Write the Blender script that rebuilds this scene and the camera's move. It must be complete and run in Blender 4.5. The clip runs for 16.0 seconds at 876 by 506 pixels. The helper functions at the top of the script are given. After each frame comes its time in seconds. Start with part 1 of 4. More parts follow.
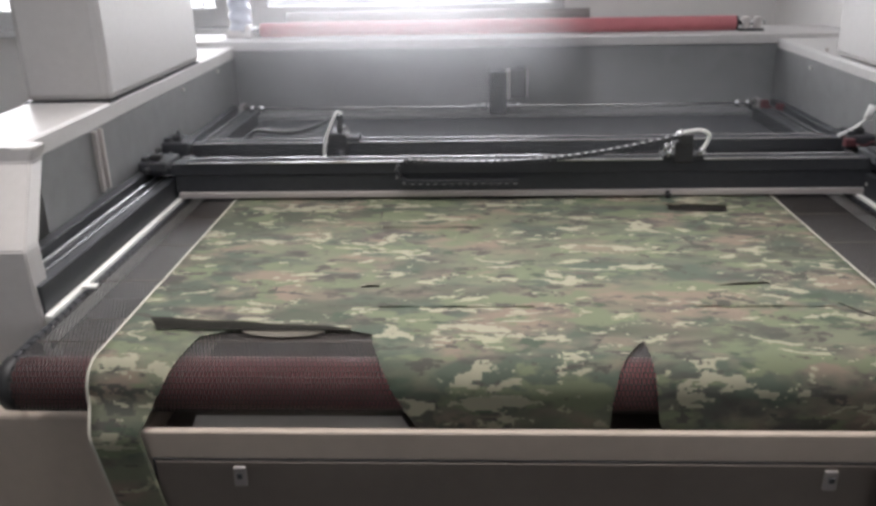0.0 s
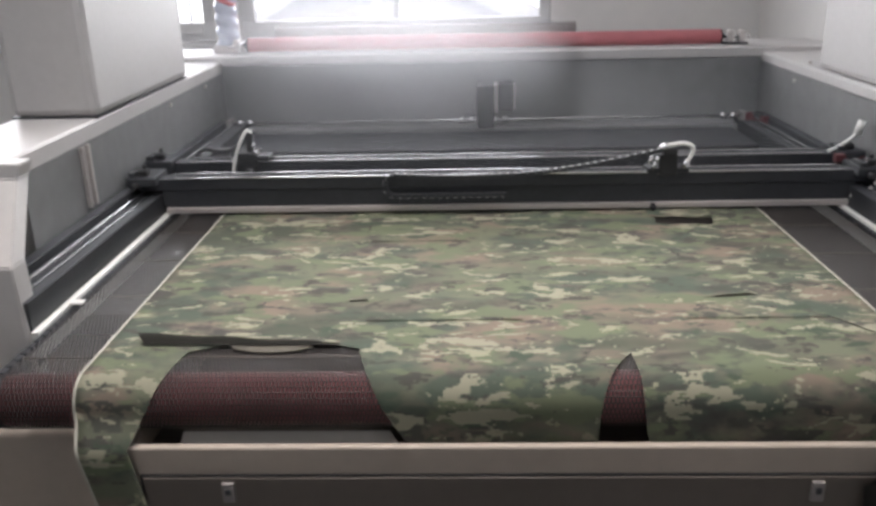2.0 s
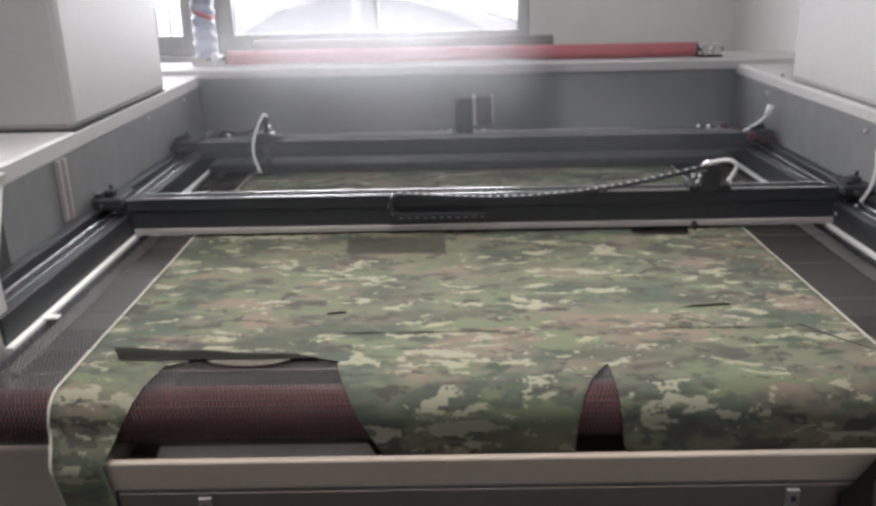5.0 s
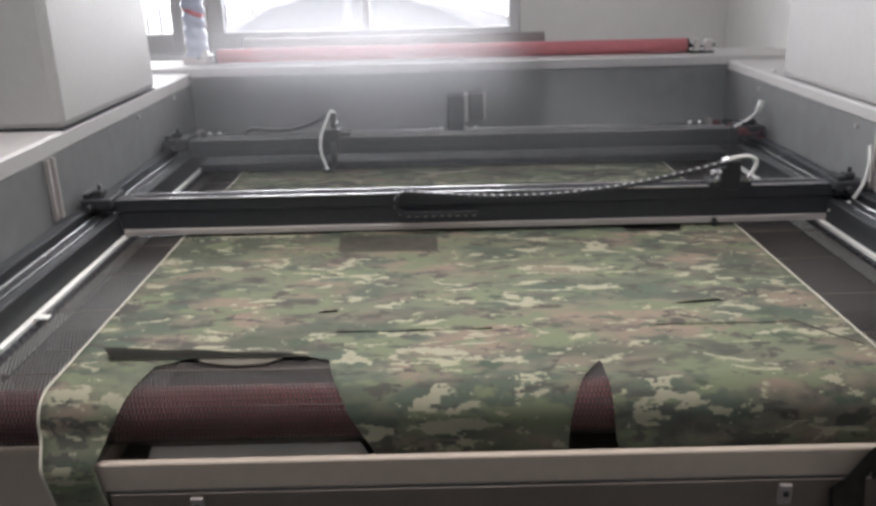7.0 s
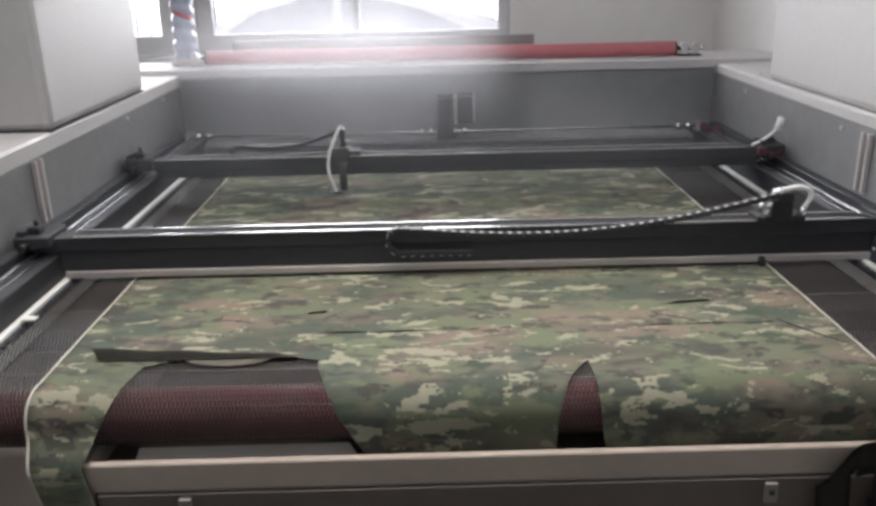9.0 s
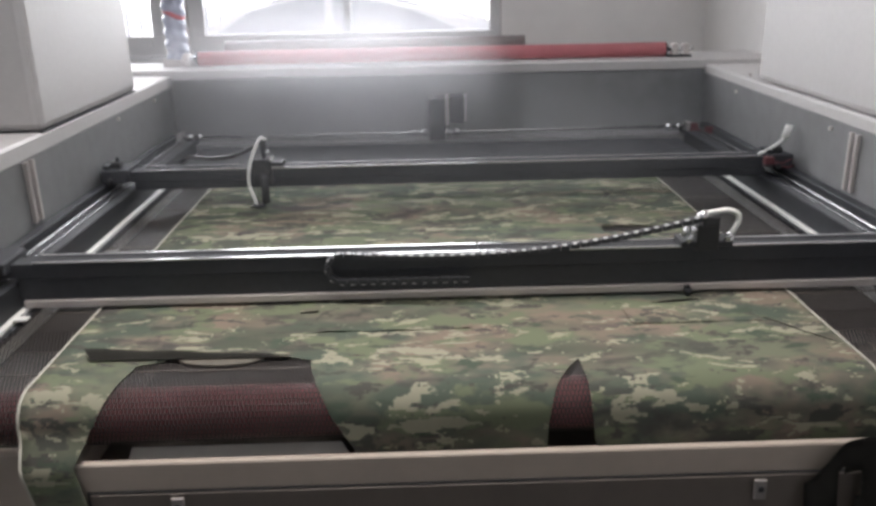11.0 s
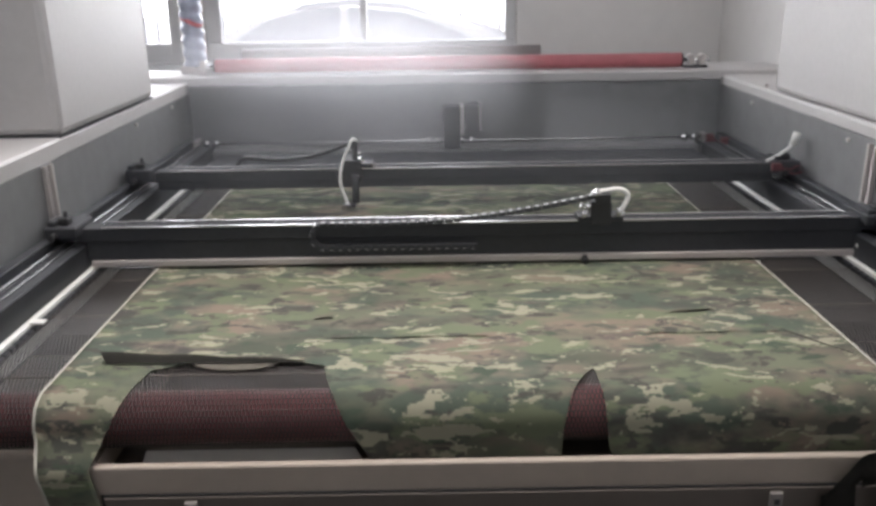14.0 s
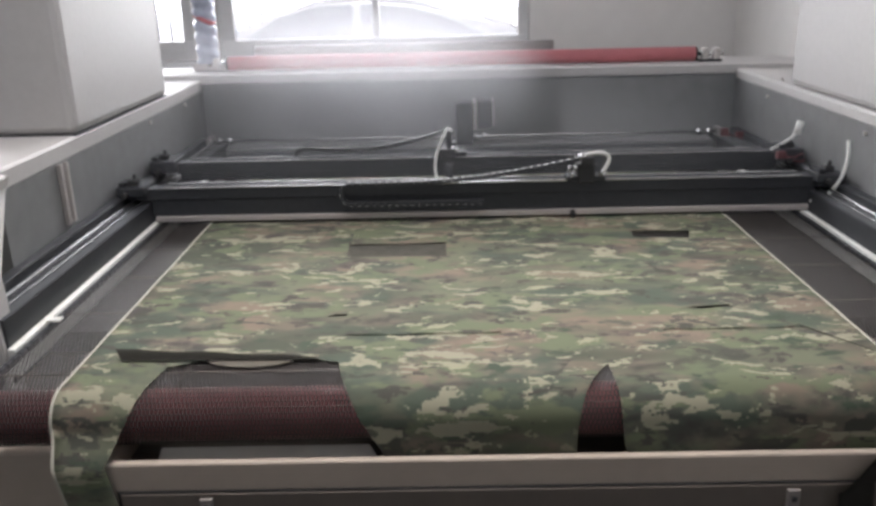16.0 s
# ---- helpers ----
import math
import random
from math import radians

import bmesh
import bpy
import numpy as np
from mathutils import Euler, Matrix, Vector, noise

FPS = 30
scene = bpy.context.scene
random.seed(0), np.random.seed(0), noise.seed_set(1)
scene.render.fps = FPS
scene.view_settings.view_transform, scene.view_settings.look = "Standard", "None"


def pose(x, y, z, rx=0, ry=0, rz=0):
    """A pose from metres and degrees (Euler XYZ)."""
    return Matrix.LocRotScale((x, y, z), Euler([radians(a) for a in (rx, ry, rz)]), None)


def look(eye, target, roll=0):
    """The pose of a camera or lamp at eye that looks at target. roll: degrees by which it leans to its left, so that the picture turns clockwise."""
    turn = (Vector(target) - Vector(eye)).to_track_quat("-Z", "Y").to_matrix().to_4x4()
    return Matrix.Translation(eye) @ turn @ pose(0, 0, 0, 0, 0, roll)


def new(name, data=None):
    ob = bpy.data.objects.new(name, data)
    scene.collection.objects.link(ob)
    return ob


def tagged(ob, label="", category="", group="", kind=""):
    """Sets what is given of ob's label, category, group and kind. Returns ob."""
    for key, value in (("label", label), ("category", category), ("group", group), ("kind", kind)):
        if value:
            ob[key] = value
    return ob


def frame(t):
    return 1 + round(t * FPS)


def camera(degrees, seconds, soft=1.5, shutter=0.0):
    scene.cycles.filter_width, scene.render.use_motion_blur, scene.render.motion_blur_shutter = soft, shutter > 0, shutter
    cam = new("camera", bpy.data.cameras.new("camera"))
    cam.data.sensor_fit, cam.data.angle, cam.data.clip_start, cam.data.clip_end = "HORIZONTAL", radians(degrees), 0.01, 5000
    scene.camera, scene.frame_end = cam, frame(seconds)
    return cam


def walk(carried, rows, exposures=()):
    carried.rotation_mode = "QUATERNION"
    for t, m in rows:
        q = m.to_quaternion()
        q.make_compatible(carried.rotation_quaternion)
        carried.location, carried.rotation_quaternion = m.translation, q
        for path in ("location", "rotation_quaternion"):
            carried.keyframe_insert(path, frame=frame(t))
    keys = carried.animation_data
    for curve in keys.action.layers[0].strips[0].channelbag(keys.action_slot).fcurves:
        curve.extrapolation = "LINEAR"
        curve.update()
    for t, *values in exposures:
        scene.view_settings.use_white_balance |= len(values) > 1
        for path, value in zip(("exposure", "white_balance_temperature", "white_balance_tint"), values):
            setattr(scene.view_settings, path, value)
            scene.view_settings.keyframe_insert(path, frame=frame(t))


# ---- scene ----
cam = camera(55.9, 16.0, soft=3.2)

PATH = [
    (0, (-0.071, 0.01, 1.524), (-0.159, 1.877, 0.812), -1.2),
    (0.5, (-0.066, 0.005, 1.524), (-0.143, 1.875, 0.82), -1.5),
    (1, (-0.066, 0.0, 1.528), (-0.14, 1.874, 0.832), -1.6),
    (1.5, (-0.066, 0.003, 1.529), (-0.132, 1.88, 0.841), -1.4),
    (2, (-0.067, 0.007, 1.528), (-0.13, 1.885, 0.844), -1.3),
    (2.5, (-0.067, 0.004, 1.528), (-0.131, 1.883, 0.844), -1.3),
    (3, (-0.068, 0.002, 1.53), (-0.13, 1.882, 0.851), -1.2),
    (3.5, (-0.066, 0.002, 1.528), (-0.128, 1.883, 0.849), -1.4),
    (4, (-0.062, 0.002, 1.529), (-0.11, 1.885, 0.854), -1.5),
    (4.5, (-0.06, 0.0, 1.531), (-0.096, 1.886, 0.864), -1.3),
    (5, (-0.058, 0.002, 1.53), (-0.077, 1.891, 0.872), -1.2),
    (7.5, (-0.052, 0.006, 1.529), (-0.049, 1.893, 0.864), -1.4),
    (8, (-0.048, 0.0, 1.529), (-0.032, 1.888, 0.869), -1.3),
    (8.5, (-0.05, -0.004, 1.529), (-0.031, 1.885, 0.872), -1.3),
    (9, (-0.051, 0.0, 1.526), (-0.031, 1.888, 0.869), -1.2),
    (11.5, (-0.05, -0.009, 1.527), (-0.009, 1.88, 0.872), -1.1),
    (12, (-0.052, -0.008, 1.526), (-0.017, 1.883, 0.875), -0.9),
    (12.5, (-0.058, -0.006, 1.524), (-0.057, 1.888, 0.88), -1.0),
    (13, (-0.06, -0.009, 1.524), (-0.081, 1.887, 0.887), -1.1),
    (13.5, (-0.058, -0.012, 1.523), (-0.068, 1.885, 0.889), -0.9),
    (14, (-0.056, -0.01, 1.523), (-0.046, 1.887, 0.889), -0.8),
    (14.5, (-0.056, -0.01, 1.524), (-0.05, 1.886, 0.889), -0.9),
    (15, (-0.059, -0.005, 1.524), (-0.078, 1.887, 0.878), -1.3),
    (15.5, (-0.059, -0.004, 1.521), (-0.086, 1.889, 0.876), -1.4),
    (16, (-0.058, -0.006, 1.523), (-0.079, 1.888, 0.88), -1.3),
]
walk(cam, [(t, look(eye, target, roll)) for t, eye, target, roll in PATH],
     exposures=[(0, 0.54, 6450, 11.5), (4, 0.46, 6450, 11.5), (8, 0.43, 6450, 11.5), (16, 0.43, 6450, 11.5)])

# ---- tools ----
from mathutils import geometry


def part(name, bm, material, parent=None, label="", smooth=False):
    me = bpy.data.meshes.new(name)
    bmesh.ops.recalc_face_normals(bm, faces=bm.faces[:])
    bm.to_mesh(me)
    bm.free()
    for m in (material if isinstance(material, (list, tuple)) else [material]):
        me.materials.append(m)
    if smooth:
        for p in me.polygons:
            p.use_smooth = True
    ob = new(name, me)
    if parent is not None:
        ob.parent = parent
    if label:
        ob["label"] = label
    return ob


def empty(name, x=0, y=0, z=0):
    ob = new(name)
    ob.location = (x, y, z)
    ob.empty_display_size = 0.05
    return ob


def box(bm, x0, x1, y0, y1, z0, z1, bevel=0.0, mat=0):
    r = bmesh.ops.create_cube(bm, size=1.0)
    vs = r["verts"]
    bmesh.ops.scale(bm, vec=(x1 - x0, y1 - y0, z1 - z0), verts=vs)
    bmesh.ops.translate(bm, vec=((x0 + x1) / 2, (y0 + y1) / 2, (z0 + z1) / 2), verts=vs)
    faces = set(f for v in vs for f in v.link_faces)
    for f in faces:
        f.material_index = mat
    if bevel > 0:
        edges = list(set(e for f in faces for e in f.edges))
        bmesh.ops.bevel(bm, geom=edges, offset=bevel, segments=2, affect="EDGES", profile=0.5)
    return bm


def boxes(*lists, bevel=0.0):
    bm = bmesh.new()
    for b in lists:
        box(bm, *b, bevel=bevel)
    return bm


def rod(bm, a, b, r, seg=16, r2=None, mat=0):
    a, b = Vector(a), Vector(b)
    d = b - a
    q = d.to_track_quat("Z", "Y").to_matrix().to_4x4()
    m = Matrix.Translation((a + b) / 2) @ q
    res = bmesh.ops.create_cone(bm, cap_ends=True, segments=seg, radius1=r, radius2=r if r2 is None else r2, depth=d.length, matrix=m)
    for f in set(f for v in res["verts"] for f in v.link_faces):
        f.material_index = mat
        f.smooth = len(f.verts) == 4
    return bm


def tube(bm, pts, r, seg=8, sub=6, mat=0):
    """A round hose along a smooth line through the points."""
    P = [Vector(p) for p in pts]
    line = []
    for i in range(len(P) - 1):
        p0, p1, p2, p3 = P[max(i - 1, 0)], P[i], P[i + 1], P[min(i + 2, len(P) - 1)]
        for k in range(sub):
            t = k / sub
            line.append(0.5 * ((2 * p1) + (p2 - p0) * t + (2 * p0 - 5 * p1 + 4 * p2 - p3) * t * t + (3 * p1 - p0 - 3 * p2 + p3) * t ** 3))
    line.append(P[-1])
    rings = []
    for i, p in enumerate(line):
        d = (line[min(i + 1, len(line) - 1)] - line[max(i - 1, 0)]).normalized()
        u = d.cross(Vector((0.13, 0.4, 0.91))).normalized()
        w = d.cross(u)
        rings.append([bm.verts.new(p + r * (math.cos(a) * u + math.sin(a) * w)) for a in [2 * math.pi * j / seg for j in range(seg)]])
    for a, b in zip(rings, rings[1:]):
        for j in range(seg):
            f = bm.faces.new((a[j], a[(j + 1) % seg], b[(j + 1) % seg], b[j]))
            f.smooth, f.material_index = True, mat
    bm.faces.new(rings[0]).material_index = mat
    bm.faces.new(rings[-1][::-1]).material_index = mat
    return bm


def prism(bm, pts, axis, a, b):
    """A polygon drawn in the plane across an axis and given depth from a to b."""
    def at(p, d):
        return {"x": (d, p[0], p[1]), "y": (p[0], d, p[1]), "z": (p[0], p[1], d)}[axis]
    v0 = [bm.verts.new(at(p, a)) for p in pts]
    v1 = [bm.verts.new(at(p, b)) for p in pts]
    bm.faces.new(v0)
    bm.faces.new(v1[::-1])
    for i in range(len(pts)):
        j = (i + 1) % len(pts)
        bm.faces.new((v0[i], v0[j], v1[j], v1[i]))
    return bm


def between(rows, t):
    """A smooth value between timed rows."""
    if t <= rows[0][0]:
        return rows[0][1]
    for i in range(len(rows) - 1):
        (a, p), (b, q) = rows[i], rows[i + 1]
        if t <= b:
            sl = lambda j: 0 if j <= 0 or j >= len(rows) - 1 else (rows[j + 1][1] - rows[j - 1][1]) / (rows[j + 1][0] - rows[j - 1][0])
            h, u = b - a, (t - a) / (b - a)
            m0, m1 = sl(i) * h, sl(i + 1) * h
            return (2 * u ** 3 - 3 * u * u + 1) * p + (u ** 3 - 2 * u * u + u) * m0 + (-2 * u ** 3 + 3 * u * u) * q + (u ** 3 - u * u) * m1
    return rows[-1][1]


# ---- world, sun, daylight ----
world = bpy.data.worlds.new("overcast")
scene.world = world
world.use_nodes = True
wn = world.node_tree.nodes
sky = wn.new("ShaderNodeTexSky")
sky.sky_type, sky.sun_disc = "NISHITA", False
sky.sun_elevation, sky.sun_rotation = radians(86), radians(231)
sky.air_density, sky.dust_density = 1.0, 5.0
world.node_tree.links.new(sky.outputs[0], wn["Background"].inputs["Color"])
wn["Background"].inputs["Strength"].default_value = 0.15

sun_data = bpy.data.lights.new("sun", "SUN")
sun_data.energy, sun_data.angle, sun_data.color = 1.5, radians(20), (1, 0.96, 0.9)
sun = new("sun", sun_data)
sun.matrix_world = look((0, 0, 10), (0.5, 0.4, 0.0))


def daylight(name, x, y, z, w, h, power, turn):
    """Sky light coming in through an opening."""
    d = bpy.data.lights.new(name, "AREA")
    d.shape, d.size, d.size_y, d.energy, d.color = "RECTANGLE", w, h, power, (0.96, 0.975, 1.0)
    ob = new(name, d)
    ob.matrix_world = pose(x, y, z, 90, 0, turn)
    return ob


daylight("window_daylight", -0.40, 4.12, 1.90, 1.36, 1.3, 17, 180)
daylight("window_daylight_side", -2.15, 4.12, 1.90, 1.5, 1.3, 17, 180)
# added fill from the unseen south side, for surfaces that face it
daylight("added_south_fill", -1.0, -4.1, 1.6, 3.4, 2.6, 28, 0)
# added lamp in an unseen roof opening, to light the front cloth from above
added_top_light = daylight("added_top_daylight", -0.2, 1.5, 3.02, 1.7, 0.9, 10, 0)
added_top_light.matrix_world = pose(-0.2, 1.5, 3.02)

# ---- materials ----


def mat(name, col, rough=0.5, metal=0.0, var=0.12, scale=30.0, bump=0.0, bscale=200.0):
    m = bpy.data.materials.new(name)
    m.use_nodes = True
    nt = m.node_tree
    n, l = nt.nodes, nt.links
    b = n["Principled BSDF"]
    b.inputs["Roughness"].default_value, b.inputs["Metallic"].default_value = rough, metal
    tc = n.new("ShaderNodeTexCoord")
    src = tc.outputs["Object"]
    t1, t2 = n.new("ShaderNodeTexNoise"), n.new("ShaderNodeTexNoise")
    t1.inputs["Scale"].default_value, t1.inputs["Detail"].default_value = scale, 6
    t2.inputs["Scale"].default_value, t2.inputs["Detail"].default_value = 3.1, 4
    l.new(src, t1.inputs["Vector"]), l.new(src, t2.inputs["Vector"])
    add = n.new("ShaderNodeMath")
    add.operation = "ADD"
    l.new(t1.outputs["Fac"], add.inputs[0]), l.new(t2.outputs["Fac"], add.inputs[1])
    mr = n.new("ShaderNodeMapRange")
    mr.inputs["From Min"].default_value, mr.inputs["From Max"].default_value = 0.6, 1.4
    mr.inputs["To Min"].default_value, mr.inputs["To Max"].default_value = 1 - var, 1 + var
    l.new(add.outputs[0], mr.inputs["Value"])
    mx = n.new("ShaderNodeVectorMath")
    mx.operation = "SCALE"
    mx.inputs[0].default_value = col
    l.new(mr.outputs[0], mx.inputs["Scale"])
    l.new(mx.outputs[0], b.inputs["Base Color"])
    mr2 = n.new("ShaderNodeMapRange")
    mr2.inputs["To Min"].default_value, mr2.inputs["To Max"].default_value = max(rough - 0.12, 0.02), min(rough + 0.12, 1)
    l.new(t2.outputs["Fac"], mr2.inputs["Value"]), l.new(mr2.outputs[0], b.inputs["Roughness"])
    if bump:
        t3, bp = n.new("ShaderNodeTexNoise"), n.new("ShaderNodeBump")
        t3.inputs["Scale"].default_value = bscale
        bp.inputs["Strength"].default_value, bp.inputs["Distance"].default_value = bump, 0.002
        l.new(src, t3.inputs["Vector"]), l.new(t3.outputs["Fac"], bp.inputs["Height"]), l.new(bp.outputs[0], b.inputs["Normal"])
    return m


PAINT = mat("warm_white_powder_coat", (0.53, 0.512, 0.50), 0.5, 0, 0.05, 60, 0.08, 500)
GREIGE = mat("grey_beige_powder_coat", (0.46, 0.398, 0.340), 0.55, 0, 0.06, 40, 0.1, 400)
PANEL = mat("taupe_panel_tone", (0.145, 0.123, 0.107), 0.55, 0, 0.07, 40, 0.1, 400)
INNER = mat("dark_grey_inner_paint", (0.22, 0.22, 0.222), 0.45, 0, 0.15, 20, 0.06, 300)
BLACK = mat("black_anodised_metal", (0.034, 0.036, 0.041), 0.55, 0.0, 0.2, 60)
RUBBER = mat("black_plastic", (0.033, 0.033, 0.035), 0.5, 0, 0.2, 60)
STEEL = mat("polished_steel", (0.72, 0.72, 0.73), 0.2, 1.0, 0.08, 90)
ALU = mat("dull_aluminium", (0.56, 0.52, 0.5), 0.42, 0.35, 0.08, 90)
GREYBAR = mat("matt_grey_aluminium", (0.27, 0.25, 0.243), 0.5, 0.1, 0.08, 90)
CHAINMARK = mat("pale_grey_plastic", (0.42, 0.42, 0.42), 0.5, 0, 0.05, 60)
WHITEPL = mat("white_plastic", (0.8, 0.8, 0.77), 0.4, 0, 0.05, 60)
REDPL = mat("red_plastic", (0.12, 0.035, 0.040), 0.5, 0, 0.1, 60)
REDROLL = mat("red_rubber_roller", (0.55, 0.18, 0.20), 0.5, 0, 0.12, 25)
REDCORE = mat("dark_red_roller", (0.23, 0.062, 0.072), 0.3, 0, 0.15, 25)
WALL = mat("white_wall_paint", (0.76, 0.74, 0.72), 0.8, 0, 0.04, 12, 0.1, 150)
FRAME = mat("grey_white_window_frame", (0.60, 0.60, 0.60), 0.4, 0, 0.05, 30)
FLOOR = mat("grey_concrete", (0.20, 0.19, 0.18), 0.7, 0, 0.2, 9, 0.2, 60)
CEIL = mat("white_ceiling", (0.75, 0.74, 0.72), 0.9, 0, 0.03, 10)
BED = mat("dark_bed_plate", (0.05, 0.045, 0.043), 0.7, 0, 0.2, 30)
TRAY = mat("galvanised_tray", (0.62, 0.60, 0.57), 0.4, 0.3, 0.1, 20)
SELV = mat("cream_selvage", (0.50, 0.485, 0.42), 0.9, 0, 0.1, 200)
CLOTHDARK = mat("dark_olive_cloth", (0.036, 0.034, 0.030), 0.95, 0, 0.25, 40, 0.3, 900)
# dark tone that paints the shade of a cut piece
CUT_SHADE = mat("cut_piece_shade_tone", (0.052, 0.050, 0.040), 0.95, 0, 0.5, 30, 0.3, 900)
UNDER = mat("dark_cloth_underside", (0.016, 0.015, 0.012), 0.95, 0, 0.25, 60, 0.3, 900)
TAN = mat("tan_cloth", (0.125, 0.115, 0.095), 0.95, 0, 0.25, 50, 0.3, 900)
FILMBLUE = mat("milky_plastic_wrap", (0.40, 0.43, 0.52), 0.3, 0, 0.25, 50, 0.5, 60)
SNOW = mat("snowy_ground", (0.85, 0.86, 0.88), 0.9, 0, 0.06, 3)
# car paint and glass whitened: the outdoor overexposure is put into their colours
CARPAINT = mat("washed_out_car_paint", (0.80, 0.80, 0.80), 0.35, 0, 0.05, 8)
CARGLASS = mat("washed_out_car_glass", (0.55, 0.56, 0.57), 0.3, 0, 0.05, 8)
IRON = mat("grey_iron_fence", (0.25, 0.25, 0.26), 0.6, 0.3, 0.1, 20)


def glass():
    m = bpy.data.materials.new("window_glass")
    m.use_nodes = True
    b = m.node_tree.nodes["Principled BSDF"]
    b.inputs["Roughness"].default_value = 0.02
    b.inputs["Transmission Weight"].default_value = 1.0
    b.inputs["IOR"].default_value = 1.05
    return m


GLASS = glass()


def camouflage():
    """Woodland print in five colours with stepped edges, in the cloth's own flat coordinates."""
    m = bpy.data.materials.new("camouflage_print")
    m.use_nodes = True
    nt = m.node_tree
    n, l = nt.nodes, nt.links
    b = n["Principled BSDF"]
    b.inputs["Roughness"].default_value = 0.92
    b.inputs["Specular IOR Level"].default_value = 0.15
    uv = n.new("ShaderNodeUVMap")
    uv.uv_map = "cloth"
    snap = n.new("ShaderNodeVectorMath")
    snap.operation = "SNAP"
    snap.inputs[1].default_value = (0.0042, 0.0036, 1)
    l.new(uv.outputs[0], snap.inputs[0])

    def layer(seed, sx, sy, detail, lo, hi, dist=0.0, rough=0.6):
        mp = n.new("ShaderNodeMapping")
        mp.inputs["Location"].default_value = (seed * 3.7, seed * 1.9, seed)
        mp.inputs["Scale"].default_value = (sx, sy, 1)
        mp.inputs["Rotation"].default_value = (0, 0, radians(6 * math.sin(seed)))
        t = n.new("ShaderNodeTexNoise")
        t.inputs["Scale"].default_value, t.inputs["Detail"].default_value = 1.0, detail
        t.inputs["Roughness"].default_value, t.inputs["Distortion"].default_value = rough, dist
        r = n.new("ShaderNodeMapRange")
        r.inputs["From Min"].default_value, r.inputs["From Max"].default_value = lo, hi
        l.new(snap.outputs[0], mp.inputs["Vector"]), l.new(mp.outputs[0], t.inputs["Vector"]), l.new(t.outputs["Fac"], r.inputs["Value"])
        return r.outputs[0]

    def branches(seed, sx, sy, width, jag, lo, hi, turn):
        """Broken, winding streaks: a narrow band round a noise's middle, cut up by a second noise."""
        def tex(k, ax, ay, detail, rough, dist):
            mp = n.new("ShaderNodeMapping")
            mp.inputs["Location"].default_value = (seed * 2.3 + k, seed * 4.1 - k, seed + k)
            mp.inputs["Scale"].default_value = (ax, ay, 1)
            mp.inputs["Rotation"].default_value = (0, 0, radians(turn))
            t = n.new("ShaderNodeTexNoise")
            t.inputs["Scale"].default_value, t.inputs["Detail"].default_value = 1.0, detail
            t.inputs["Roughness"].default_value, t.inputs["Distortion"].default_value = rough, dist
            l.new(snap.outputs[0], mp.inputs["Vector"]), l.new(mp.outputs[0], t.inputs["Vector"])
            return t.outputs["Fac"]

        def calc(op, a, b):
            q = n.new("ShaderNodeMath")
            q.operation = op
            for k, v in enumerate((a, b)):
                if isinstance(v, (int, float)):
                    q.inputs[k].default_value = v
                elif v is not None:
                    l.new(v, q.inputs[k])
            return q.outputs[0]

        band = calc("ABSOLUTE", calc("SUBTRACT", tex(0, sx, sy, 3, 0.5, 0.3), 0.5), None)
        rag = calc("MULTIPLY", calc("SUBTRACT", tex(5, sx * 7, sy * 5, 3, 0.6, 0.2), 0.5), jag)
        gate = n.new("ShaderNodeMapRange")
        gate.inputs["From Min"].default_value, gate.inputs["From Max"].default_value = lo, hi
        gate.inputs["To Min"].default_value, gate.inputs["To Max"].default_value = -0.05, width
        l.new(tex(9, sx * 0.9, sy * 0.8, 3, 0.55, 0.3), gate.inputs["Value"])
        edge = calc("SUBTRACT", gate.outputs[0], calc("ADD", band, rag))
        r = n.new("ShaderNodeMapRange")
        r.inputs["From Min"].default_value, r.inputs["From Max"].default_value = -0.002, 0.006
        l.new(edge, r.inputs["Value"])
        return r.outputs[0]

    def over(below, fac, col):
        x = n.new("ShaderNodeMix")
        x.data_type = "RGBA"
        l.new(fac, x.inputs["Factor"])
        if isinstance(below, tuple):
            x.inputs["A"].default_value = (*below, 1)
        else:
            l.new(below, x.inputs["A"])
        x.inputs["B"].default_value = (*col, 1)
        return x.outputs["Result"]

    c = over((0.148, 0.156, 0.112), layer(1, 4, 7.5, 3, 0.44, 0.56, 0.2), (0.200, 0.160, 0.130))
    c = over(c, layer(2, 4, 7.0, 4, 0.47, 0.58, 0.3), (0.086, 0.106, 0.084))
    c = over(c, layer(3, 5, 11, 5, 0.54, 0.64, 0.3, 0.62), (0.076, 0.072, 0.068))
    c = over(c, layer(9, 2.4, 4.8, 3, 0.50, 0.66, 0.2), (0.085, 0.095, 0.074))
    c = over(c, layer(7, 6.5, 14, 5, 0.53, 0.58, 0.3), (0.140, 0.158, 0.104))
    c = over(c, layer(8, 12, 27, 6, 0.59, 0.61, 0.4, 0.66), (0.078, 0.075, 0.068))
    c = over(c, branches(12, 6.5, 12, 0.030, 0.10, 0.44, 0.60, -14), (0.074, 0.076, 0.066))
    c = over(c, layer(5, 8, 18, 5, 0.60, 0.65, 0.3), (0.070, 0.090, 0.068))
